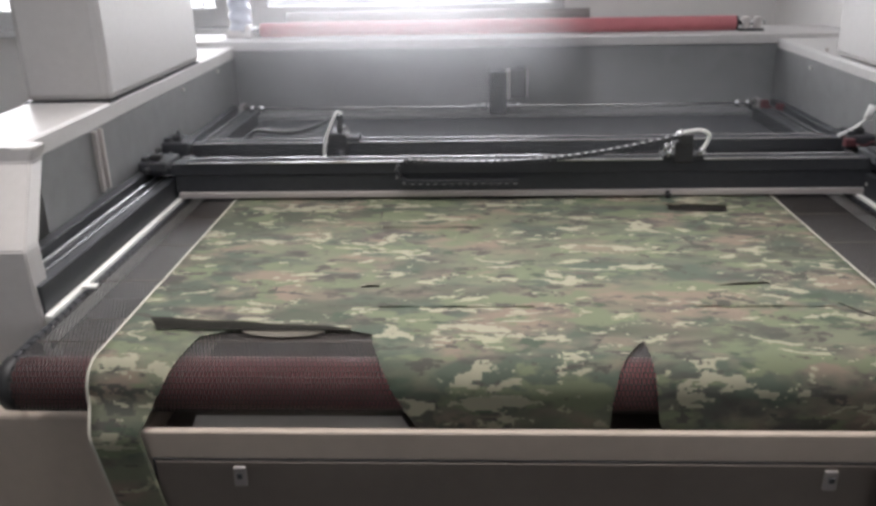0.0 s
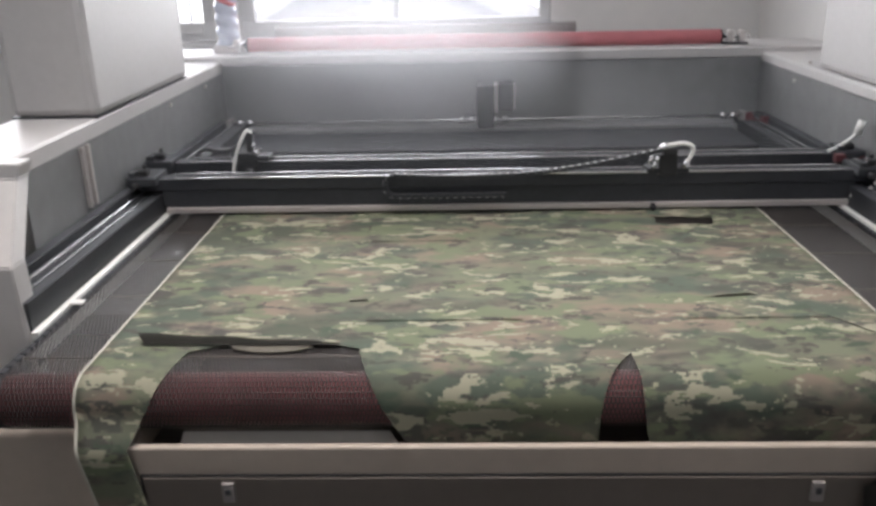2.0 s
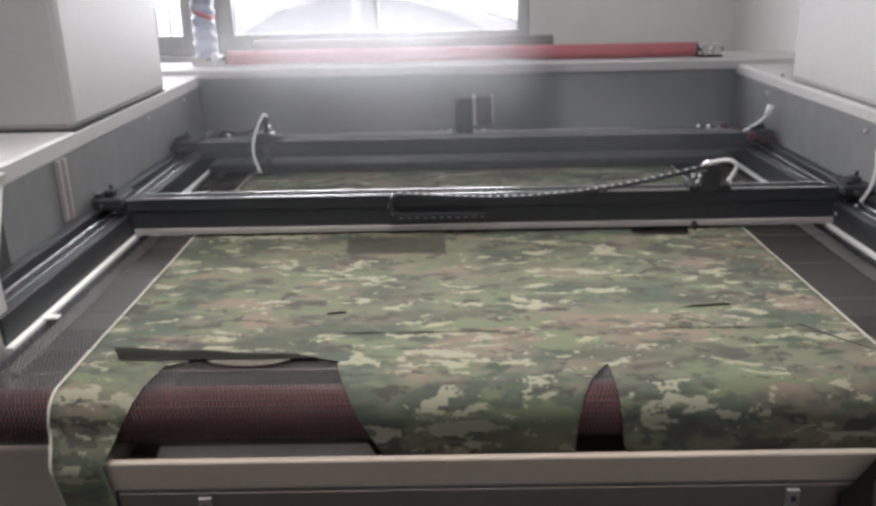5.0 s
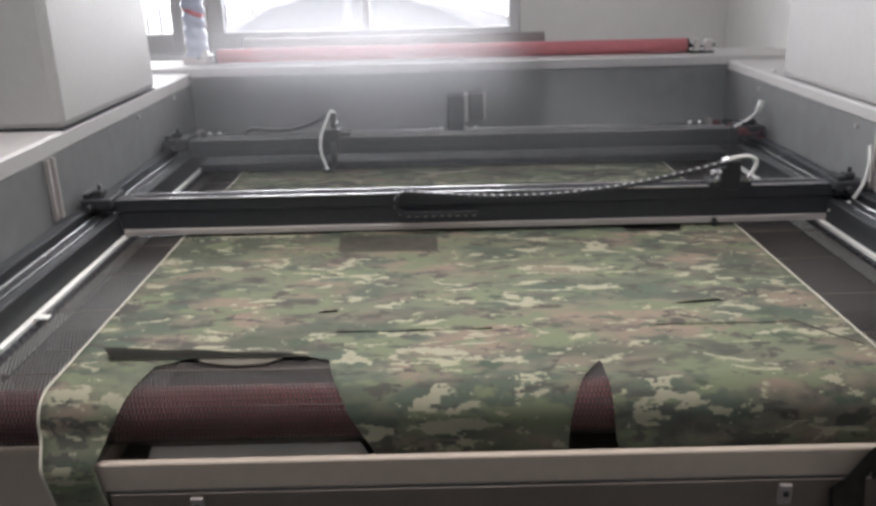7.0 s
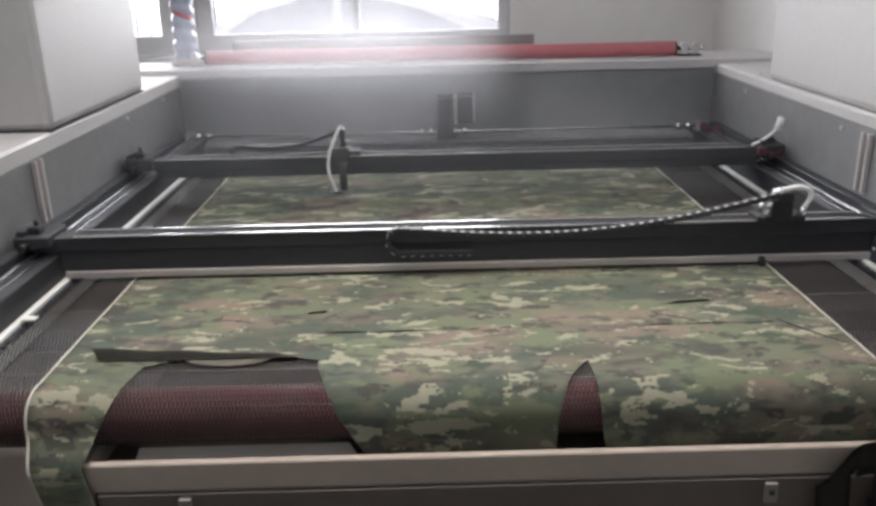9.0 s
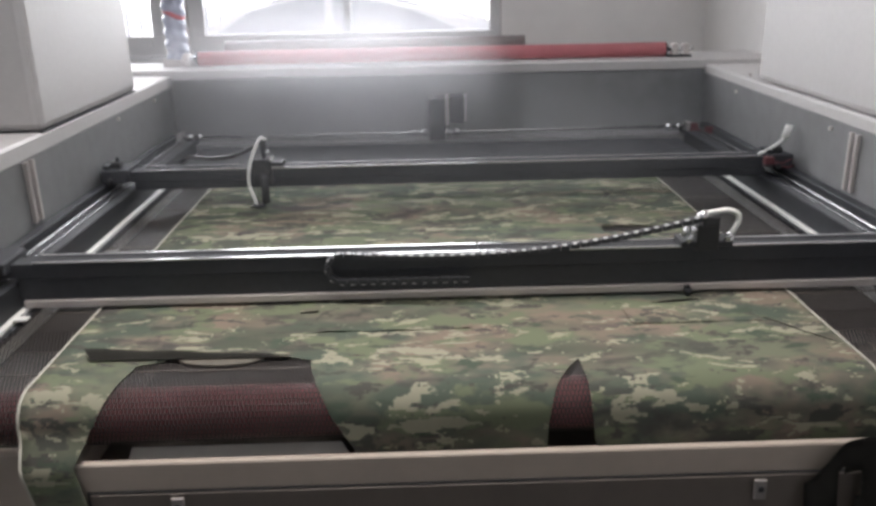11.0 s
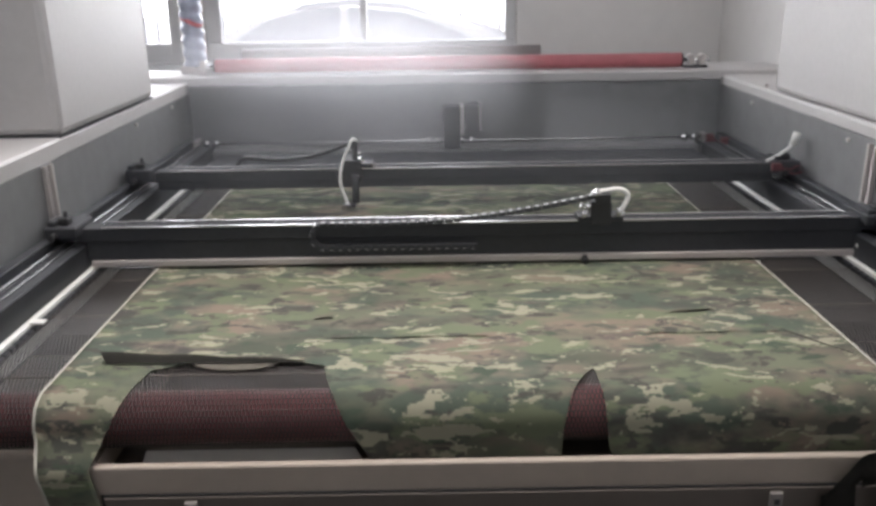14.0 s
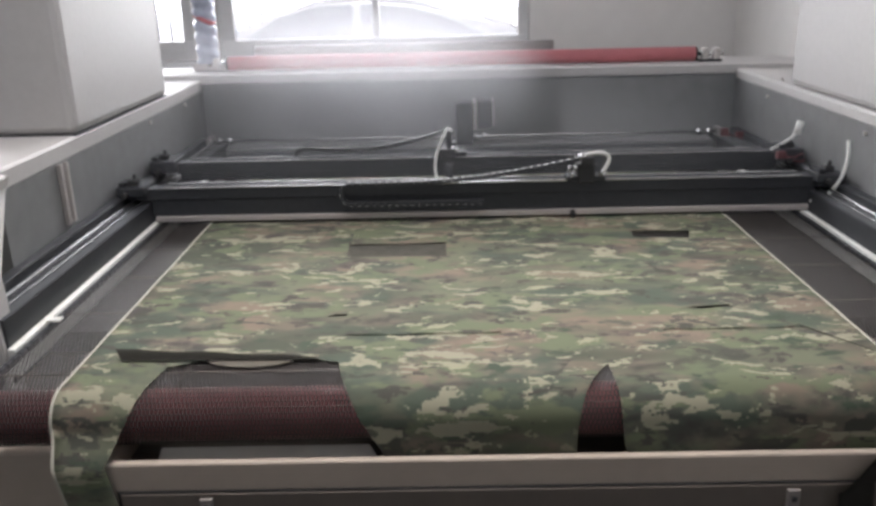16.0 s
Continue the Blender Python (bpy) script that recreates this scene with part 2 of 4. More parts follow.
    c = over(c, branches(4, 6.4, 14.5, 0.046, 0.19, 0.44, 0.60, -9), (0.285, 0.278, 0.210))
    c = over(c, layer(6, 9, 21, 6, 0.610, 0.622, 0.4, 0.66), (0.290, 0.288, 0.208))
    l.new(c, b.inputs["Base Color"])
    w, bp = n.new("ShaderNodeTexNoise"), n.new("ShaderNodeBump")
    w.inputs["Scale"].default_value, w.inputs["Detail"].default_value = 14, 5
    bp.inputs["Strength"].default_value, bp.inputs["Distance"].default_value = 0.35, 0.01
    l.new(uv.outputs[0], w.inputs["Vector"]), l.new(w.outputs["Fac"], bp.inputs["Height"]), l.new(bp.outputs[0], b.inputs["Normal"])
    return m


CAMO = camouflage()


BELT = mat("dark_belt_wire", (0.044, 0.038, 0.036), 0.45, 0.1, 0.3, 60)

# ---- sizes of the machine ----
ZB = 0.85                      # top of the belt
BL, BR = -0.885, 0.957         # belt edges
WL, WR = -1.0, 1.075           # inner walls
YF, YB = 1.65, 3.25            # front opening and back wall
ZR = 1.105                     # underside of the rim
ZT = 1.148                     # top of the rim
YC, RR = 1.275, 0.052          # front roller's axis and the belt's radius on it
ZC = ZB - RR


def room():
    tagged(part("floor", boxes((-5, 1.6, -4.2, 4.4, -0.1, 0)), FLOOR), "grey concrete workshop floor", "floor", kind="structure")
    # the ceiling's opening is added, only to let the top light in
    tagged(part("ceiling", boxes((-5, 1.6, -4.2, 1.0, 3.0, 3.1), (-5, 1.6, 2.0, 4.4, 3.0, 3.1), (-5, -1.1, 1.0, 2.0, 3.0, 3.1), (0.7, 1.6, 1.0, 2.0, 3.0, 3.1)), CEIL), "plain white ceiling with an added, unseen opening for top light", "ceiling", kind="structure")
    tagged(part("wall_east", boxes((1.38, 1.6, -4.2, 4.2, 0, 3.0)), WALL), "white painted wall beside the machine", "wall", kind="structure")
    tagged(part("wall_west", boxes((-5.0, -4.8, -4.2, 4.2, 0, 3.0)), WALL), "plain white painted wall", "wall", kind="structure")
    # unseen wall; its wide opening is added to admit the south fill
    tagged(part("wall_south", boxes((-4.8, -2.7, -4.4, -4.2, 0, 3.0), (0.7, 1.38, -4.4, -4.2, 0, 3.0), (-2.7, 0.7, -4.4, -4.2, 2.9, 3.0)), WALL),
           "white wall with an added, unseen wide opening for fill light", "wall", kind="structure")
    # added unseen blocker: keeps the south fill off the machine's lower front
    tagged(part("wall_light_block", boxes((-3.2, 1.38, -0.80, -0.68, 0, 1.40)), INNER), "unseen dark grey half-height wall added to block low light", "wall", kind="structure")
    tagged(part("wall_north", boxes((-4.8, 1.6, 4.2, 4.4, 0, 1.13), (-4.8, 1.6, 4.2, 4.4, 2.6, 3.0), (0.37, 1.6, 4.2, 4.4, 1.13, 2.6),
                                    (-1.29, -1.17, 4.2, 4.4, 1.13, 2.6), (-4.8, -3.0, 4.2, 4.4, 1.13, 2.6)), WALL),
           "white wall with two bright windows", "wall", kind="structure")

    def window(name, x0, x1, mull):
        w = tagged(empty(name, 0, 4.2, 0), "window with a pale grey metal frame and bright daylight", "window", kind="structure")
        y0, y1 = 0.02, 0.08
        part("window_sill", boxes((x0 - 0.03, x1 + 0.03, -0.05, 0.1, 1.10, 1.132), bevel=0.004), FRAME, w)
        bm = bmesh.new()
        for b in ((x0, x1, y0, y1, 1.134, 1.225), (x0, x1, y0, y1, 2.52, 2.598), (x0, x0 + 0.075, y0, y1, 1.225, 2.52), (x1 - 0.05, x1, y0, y1, 1.225, 2.52)):
            box(bm, *b, bevel=0.004)
        part("window_frame", bm, FRAME, w)
        part("sash_rail", boxes((x0 + 0.075, x1 - 0.05, y0 - 0.012, y0 - 0.002, 1.17, 1.222), bevel=0.003), FRAME, w)
        for m in mull:
            part("mullion", boxes((m - 0.016, m + 0.016, y0 - 0.01, y1, 1.226, 2.519), bevel=0.003), FRAME, w)
        xs = [x0 + 0.075] + list(mull) + [x1 - 0.05]
        for a, c in zip(xs, xs[1:]):
            p = part("pane", boxes((a + 0.002, c - 0.002, 0.045, 0.049, 1.2255, 2.519)), GLASS, w)
            p.visible_shadow = False
    window("window_1", -1.165, 0.365, (-0.385,))
    window("window_2", -2.995, -1.295, (-2.15,))


def outside():
    tagged(part("ground", boxes((-80, 80, 4.4, 300, -0.3, -0.05)), SNOW), "pale snow-covered yard outside the windows", "ground", kind="structure")
    bd = bpy.data.materials.new("bright_overcast_distance")
    bd.use_nodes = True
    bn = bd.node_tree.nodes["Principled BSDF"]
    bn.inputs["Base Color"].default_value = (0.8, 0.8, 0.8, 1)
    bn.inputs["Emission Color"].default_value = (0.97, 0.98, 1, 1)
    bn.inputs["Emission Strength"].default_value = 4.0
    tagged(part("backdrop", boxes((-60, 60, 40, 40.2, -0.05, 25)), bd), "bright overcast sky in the distance", "sky", kind="structure")
    # parked car seen through the window
    car = tagged(empty("car", -0.95, 9.2, -0.05), "pale hatchback parked outside the window, washed out in its colour", "car")
    prof = [(-2.1, 0.35), (-2.12, 0.75), (-1.95, 0.86), (-1.25, 0.93), (-0.75, 1.2), (-0.35, 1.34), (0.1, 1.38), (0.65, 1.33), (1.15, 1.15), (1.6, 0.95), (2.0, 0.88), (2.1, 0.7), (2.1, 0.35)]
    bm = prism(bmesh.new(), prof, "y", -0.85, 0.85)
    bmesh.ops.bevel(bm, geom=[e for e in bm.edges if abs(e.verts[0].co.y - e.verts[1].co.y) < 0.01], offset=0.09, segments=3, affect="EDGES")
    part("body", bm, CARPAINT, car, smooth=False)
    for pts in ([(-1.1, 0.96), (-0.68, 1.2), (-0.3, 1.29), (0.02, 1.31), (0.02, 0.96)], [(0.1, 0.96), (0.1, 1.31), (0.62, 1.26), (1.08, 1.1), (1.35, 0.97)]):
        part("side_window", prism(bmesh.new(), pts, "y", -0.862, -0.845), CARGLASS, car)
    for x in (-1.3, 1.3):
        w = part("wheel", rod(bmesh.new(), (x, -0.86, 0.31), (x, -0.62, 0.31), 0.31, 24), RUBBER, car)
        part("rim", rod(bmesh.new(), (x, -0.87, 0.31), (x, -0.855, 0.31), 0.2, 16), STEEL, w)
    fence = tagged(empty("fence", 0, 13.0, -0.05), "grey iron bar fence behind the yard", "fence")
    for z in (0.35, 1.9):
        part("rail", boxes((-9, 7, -0.02, 0.02, z, z + 0.06)), IRON, fence)
    post = None
    for i in range(81):
        x = -9 + 0.2 * i
        if post is None:
            post = part("bar", boxes((-0.013, 0.013, -0.013, 0.013, 0, 2.1)), IRON, fence)
        else:
            o = new("bar", post.data)
            o.parent = fence
            post_new = o
        (post if i == 0 else post_new).location = (x, 0.02, 0)


def belt_point(length):
    """Place and outward direction on the belt, measured along it from the back over the front roller."""
    flat = 3.2 - YC
    r = RR - 0.002
    if length <= flat:
        return 3.2 - length, ZB - 0.002, 0.0, 1.0
    a = (length - flat) / r
    if a <= math.pi:
        return YC - r * math.sin(a), ZC + r * math.cos(a), -math.sin(a), math.cos(a)
    return YC + (a - math.pi) * r, ZC - r, 0.0, -1.0


def belt_weave(m):
    """Woven wire belt: flat bands across the bed, joined by rows of short strands with narrow gaps."""
    rng = np.random.default_rng(4)
    pitch, col = 0.0102, 0.0070
    x0, x1 = BL + 0.012, BR - 0.012
    n_rows, n_cols = int((3.2 - YC + math.pi * RR + 0.10) / pitch), int((x1 - x0) / col)
    verts, faces = [], []

    def strand(p, q, w, n, high):
        """A ridged strand from p to q, w to each side, standing proud along n."""
        d = np.array(q) - np.array(p)
        side = np.cross(d, n)
        side = side / np.linalg.norm(side) * w
        k = len(verts)
        up = np.array(n) * high
        for e in (p, q):
            e = np.array(e)
            verts.extend((tuple(e - side), tuple(e + up), tuple(e + side)))
        faces.extend(((k, k + 1, k + 4, k + 3), (k + 1, k + 2, k + 5, k + 4)))

    for i in range(n_rows):
        y, z, ny, nz = belt_point(i * pitch)
        y2, z2, ny2, nz2 = belt_point((i + 1) * pitch)
        strand((x0, y, z), (x1, y, z), 0.0010, (0, ny, nz), 0.0004)
        shift = 0.5 * col * (i % 2)
        for j in range(n_cols - 1):
            x = x0 + j * col + shift + rng.uniform(-0.0004, 0.0004)
            strand((x, y, z), (x, y2, z2), 0.0016, (0, ny, nz), 0.0010)
    me = bpy.data.meshes.new("belt")
    me.from_pydata(verts, [], faces)
    me.materials.append(BELT)
    ob = new("belt", me)
    ob.parent = m
    ob["label"] = "dark grey-brown woven mesh conveyor belt"
    return ob


def machine():
    m = tagged(empty("laser_cutter"), "large grey-white laser cutting machine with conveyor belt bed", "machine")
    # base under the bed
    part("base", boxes((-1.30, 1.36, 1.32, 3.4, 0.02, 0.70), bevel=0.008), GREIGE, m, "beige painted steel base")
    part("bed_plate", boxes((-0.95, 1.03, 1.66, 3.24, 0.74, 0.79)), BED, m)
    # plate added to fill the gap under the roller with a dark tone
    part("dark_gap_plate", boxes((-0.634, 0.95, 1.214, 1.66, 0.7015, 0.706)), PANEL, m)
    chute = bmesh.new()
    rim = [[chute.verts.new((x, y, z - dz)) for x, y, z in ((-0.572, 1.216, 0.710), (-0.165, 1.216, 0.710), (-0.20, 1.258, 0.742), (-0.565, 1.258, 0.742))] for dz in (0, 0.003)]
    chute.faces.new(rim[0]), chute.faces.new(rim[1][::-1])
    for k in range(4):
        chute.faces.new((rim[0][k], rim[1][k], rim[1][(k + 1) % 4], rim[0][(k + 1) % 4]))
    part("slide_plate", chute, TRAY, m, "bare grey metal chute sloping down under the front roller")
    # side and back walls
    part("side_wall", boxes((WL - 0.04, WL, YF + 0.03, YB + 0.05, 0.702, ZR - 0.002)), INNER, m, "dark grey inner side wall")
    part("side_wall", boxes((WR, WR + 0.04, YF + 0.03, YB + 0.05, 0.702, ZR + 0.008)), INNER, m, "dark grey inner side wall")
    part("back_wall", boxes((WL, WR, YB, YB + 0.05, 0.702, 1.128)), INNER, m, "dark grey inner back wall")
    # rims
    rl = prism(bmesh.new(), [(WL, ZR), (WL, ZT - 0.006), (WL - 0.006, ZT), (-1.215, ZT), (-1.30, ZT - 0.07), (-1.30, ZR - 0.15), (WL - 0.041, ZR - 0.15), (WL - 0.041, ZR)], "y", 1.60, YB + 0.05)
    part("side_rim", rl, PAINT, m, "warm white painted rim")
    rr = prism(bmesh.new(), [(WR, ZR + 0.010), (WR, ZT - 0.006), (WR + 0.006, ZT), (1.30, ZT), (1.36, ZT - 0.07), (1.36, ZR - 0.15), (WR + 0.041, ZR - 0.15), (WR + 0.041, ZR + 0.010)], "y", 1.60, YB + 0.05)
    part("side_rim", rr, PAINT, m, "warm white painted rim")
    part("back_rim", boxes((WL - 0.3, WR + 0.3, YB - 0.004, YB + 0.2, 1.13, 1.166), bevel=0.004), PAINT, m, "warm white painted rim")
    # front corner columns with a cut-out edge
    for side in (-1, 1):
        edge = [(1.600, 1.147, -0.955, -1.215), (1.596, 1.117, -0.966, -1.255), (1.430, 0.988, -0.916, -1.298), (1.420, 0.841, -0.906, -1.298), (1.420, 0.600, -0.906, -1.298)]
        bm = bmesh.new()
        flip = (lambda x: x) if side < 0 else (lambda x: 0.075 - x)
        rows = [[bm.verts.new((flip(x), y + dy, z)) for x, dy in ((xi, 0), (xo, 0), (xo, 0.055), (xi, 0.055))] for y, z, xi, xo in edge]
        for p, q in zip(rows, rows[1:]):
            for j in range(4):
                bm.faces.new((p[j], p[(j + 1) % 4], q[(j + 1) % 4], q[j]))
        bm.faces.new(rows[0]), bm.faces.new(rows[-1])
        bmesh.ops.bevel(bm, geom=bm.edges[:], offset=0.003, segments=2, affect="EDGES")
        part("corner_column", bm, PAINT, m, "warm white corner post with an angled cut-out")
    # belt
    belt_weave(m)
    roller = part("front_roller", rod(bmesh.new(), (BL + 0.012, YC, ZC), (BR - 0.012, YC, ZC), RR - 0.006, 40), REDCORE, m, "dark red rubber-covered roller under the belt")
    for x, s in ((BL, -1), (BR, 1)):
        part("end_cap", rod(bmesh.new(), (x + s * -0.01, YC, ZC), (x + s * 0.012, YC, ZC), RR - 0.002, 28), RUBBER, roller)
        part("axle", rod(bmesh.new(), (x, YC, ZC), (x + s * 0.05, YC, ZC), 0.012, 14), STEEL, roller)
        part("bearing_arm", boxes((x + s * 0.035 - 0.006, x + s * 0.035 + 0.006, YC - 0.03, YF, ZC - 0.03, ZC + 0.025), bevel=0.004), BLACK, m)
    # crosswise seams of the belt, slightly proud wires
    seam = None
    for y in (1.335, 1.62, 1.84, 2.05, 2.4, 2.7):
        if seam is None:
            seam = part("belt_wire", boxes((BL + 0.014, BR - 0.014, -0.0012, 0.0012, -0.001, 0.0006)), PANEL, m)
            o = seam
        else:
            o = new("belt_wire", seam.data)
            o.parent = m
        o.location = (0, y, ZB - 0.001)
    # edge chains of the belt
    for x in (BL + 0.004, BR - 0.004):
        lk = None
        for i in range(64):
            y = 1.285 + i * 0.0255
            if lk is None:
                lk = part("edge_link", boxes((-0.006, 0.006, -0.0105, 0.0105, -0.012, 0.001), bevel=0.002), BLACK, m)
                o = lk
            else:
                o = new("edge_link", lk.data)
                o.parent = m
            o.location = (x, y, ZB + 0.0005)
    # side beams and guides
    for s, xe, xw in ((-1, BL, WL), (1, BR, WR)):
        a, b = sorted((xe + s * 0.018, xw - s * 0.003))
        part("side_beam", boxes((a, b, 1.435, 3.2, 0.78, 0.915), bevel=0.003), BLACK, m, "black steel side beam")
        a, b = sorted((xe + s * 0.001, xe + s * 0.017))
        part("edge_strip", boxes((a, b, 1.425, 3.2, 0.80, 0.858), bevel=0.002), WHITEPL, m, "white plastic strip along the belt")
        g = xe + s * 0.062
        part("guide_rail", boxes((g - 0.005, g + 0.005, 1.46, 3.15, 0.9155, 0.929), bevel=0.003), STEEL, m, "polished steel linear guide")
        part("guide_lip", boxes((g - s * 0.020 - 0.0015, g - s * 0.020 + 0.0015, 1.46, 3.15, 0.9155, 0.921), bevel=0.001), STEEL, m)
        part("guide_cover", boxes((min(g + s * 0.02, xw - s * 0.004), max(g + s * 0.02, xw - s * 0.004), 1.46, 3.15, 0.9155, 0.94), bevel=0.003), BLACK, m)
    part("strip_clip", boxes((BL - 0.002, BL + 0.028, 1.555, 1.575, 0.8585, 0.863), bevel=0.001), WHITEPL, m)
    # conduits on the side walls
    for x, y in ((WL + 0.006, 1.95), (WR - 0.006, 2.04)):
        for dy in (0, 0.032):
            part("conduit", boxes((x - 0.006, x + 0.006, y + dy, y + dy + 0.012, 0.95, ZR - 0.003), bevel=0.002), ALU, m, "pale plastic cable conduit")
    # added plate: its black stands for the shade over the rear bed
    part("rear_dark_plate", boxes((BL + 0.005, BR - 0.005, 2.82, 3.13, 0.857, 0.885), bevel=0.004), BLACK, m, "added black plate that stands for shade at the back of the bed")
    # drive shaft along the back
    YS, ZS = 3.13, 0.928
    part("drive_shaft", rod(bmesh.new(), (-0.95, YS, ZS), (0.98, YS, ZS), 0.005, 12), STEEL, m, "thin steel drive shaft")
    for x in (-0.90, -0.05, 0.075, 0.93):
        c = part("coupling", rod(bmesh.new(), (x - 0.030, YS, ZS), (x - 0.008, YS, ZS), 0.014, 16), STEEL, m, "steel shaft coupling")
        part("coupling_half", rod(bmesh.new(), (x + 0.008, YS, ZS), (x + 0.030, YS, ZS), 0.014, 16), STEEL, c)
    part("gearbox", boxes((-0.012, 0.052, 3.10, 3.19, 0.90, 1.06), bevel=0.006), BLACK, m, "black motor gearbox")
    mot = part("motor", boxes((0.068, 0.125, 3.12, 3.21, 0.96, 1.065), bevel=0.008), BLACK, m, "black stepper motor")
    part("motor_plate", boxes((0.053, 0.066, 3.11, 3.2, 0.955, 1.06), bevel=0.002), ALU, mot)
    part("motor_end", boxes((0.1255, 0.133, 3.13, 3.2, 0.965, 1.06), bevel=0.002), ALU, mot)
    part("back_ledge", boxes((WL + 0.002, WR - 0.002, 3.14, YB - 0.002, 0.79, 0.895), bevel=0.003), INNER, m)
    for x in (-0.955, 0.985):
        part("bearing_block", boxes((x - 0.010, x + 0.010, 3.10, 3.16, 0.86, 0.945), bevel=0.003), GREYBAR, m)
    for x, y in ((1.0, 3.10), (1.03, 3.02)):
        part("limit_switch", boxes((x - 0.014, x + 0.014, y - 0.012, y + 0.012, 0.9155, 0.945), bevel=0.003), REDPL, m, "small red limit switch")
    # front panel with latches
    fp = part("front_panel", boxes((-0.65, 1.25, 1.196, 1.212, 0.30, 0.748), bevel=0.004), GREIGE, m, "beige front cover panel")
    # sheet drawn darker than the panel strip above it
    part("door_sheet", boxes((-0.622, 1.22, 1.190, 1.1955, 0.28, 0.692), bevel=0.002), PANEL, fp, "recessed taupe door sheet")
    part("shadow_gap", boxes((-0.624, 1.222, 1.192, 1.1958, 0.6925, 0.6965)), RUBBER, fp)
    part("shadow_gap", boxes((-0.6265, -0.6225, 1.192, 1.1958, 0.30, 0.6965)), RUBBER, fp)
    part("panel_side", boxes((-0.65, -0.636, 1.2125, 1.318, 0.30, 0.745)), GREIGE, fp)
    part("panel_side", boxes((1.236, 1.25, 1.2125, 1.318, 0.30, 0.745)), GREIGE, fp)
    for x in (-0.474, 0.520):
        la = part("latch", boxes((x - 0.011, x + 0.011, 1.181, 1.1895, 0.648, 0.686), bevel=0.002), GREYBAR, fp, "pale metal push latch")
        part("latch_button", boxes((x - 0.0045, x + 0.0045, 1.178, 1.1808, 0.665, 0.676), bevel=0.001), BLACK, la)
    # laser tube housings standing on the rims
    part("tube_housing", boxes((-1.225, WL + 0.001, 2.09, 2.83, ZT + 0.001, 1.95), bevel=0.02), PAINT, m, "tall warm white tube housing")
    part("housing_gap", boxes((-1.224, WL, 2.088, 2.82, ZT - 0.001, ZT + 0.004)), RUBBER, m)
    part("tube_housing", boxes((WR + 0.012, 1.30, 1.2, 2.77, ZT + 0.001, 1.95), bevel=0.02), PAINT, m, "tall warm white tube housing")
    sc = None
    for x, y, z in ((WL + 0.003, 2.0, 1.09), (WL + 0.003, 2.62, 1.09), (WL + 0.003, 3.0, 1.09), (WR - 0.003, 2.2, 1.09), (WR - 0.003, 2.9, 1.09), (WR + 0.008, 2.815, 1.16)):
        if sc is None:
            sc = part("screw", rod(bmesh.new(), (-0.004, 0, 0), (0.004, 0, 0), 0.006, 10), ALU, m)
            o = sc
        else:
            o = new("screw", sc.data)
            o.parent = m
        o.location = (x, y, z)
    # feed roller behind the back rim
    YR_, ZR_, R_ = 3.37, 1.196, 0.028
    fr = part("feed_roller", rod(bmesh.new(), (-0.915, YR_, ZR_), (0.945, YR_, ZR_), R_, 28), REDROLL, m, "long red rubber feed roller")
    part("roller_cap", rod(bmesh.new(), (0.9455, YR_, ZR_), (0.952, YR_, ZR_), R_ * 0.96, 24), RUBBER, fr)
    part("roller_cap", rod(bmesh.new(), (-0.922, YR_, ZR_), (-0.9155, YR_, ZR_), R_ * 0.96, 24), RUBBER, fr)
    part("roller_axle", rod(bmesh.new(), (0.9525, YR_, ZR_), (1.06, YR_, ZR_), 0.010, 14), STEEL, fr)
    part("roller_axle", rod(bmesh.new(), (-1.0, YR_, ZR_), (-0.9225, YR_, ZR_), 0.010, 14), STEEL, fr)
    for x in (0.985, 1.03, -0.965):
        part("pillow_block", boxes((x - 0.012, x + 0.012, YR_ - 0.02, YR_ + 0.02, 1.167, 1.218), bevel=0.005), ALU, fr, "metal pillow block")
    part("block_foot", boxes((0.955, 1.05, YR_ - 0.028, YR_ + 0.028, 1.1665, 1.1745), bevel=0.002), BLACK, fr)
    part("second_roller", rod(bmesh.new(), (-0.84, 3.52, 1.225), (0.40, 3.52, 1.225), 0.026, 24), GREYBAR, m, "grey idle roller behind the feed roller")
    part("rear_table", boxes((WL - 0.3, WR + 0.3, 3.451, 3.6, 1.13, 1.16), bevel=0.003), PAINT, m)
    for x in (-0.82, 0.38):
        part("roller_stand", boxes((x - 0.01, x + 0.01, 3.505, 3.535, 1.161, 1.235), bevel=0.003), ALU, m)
    return m


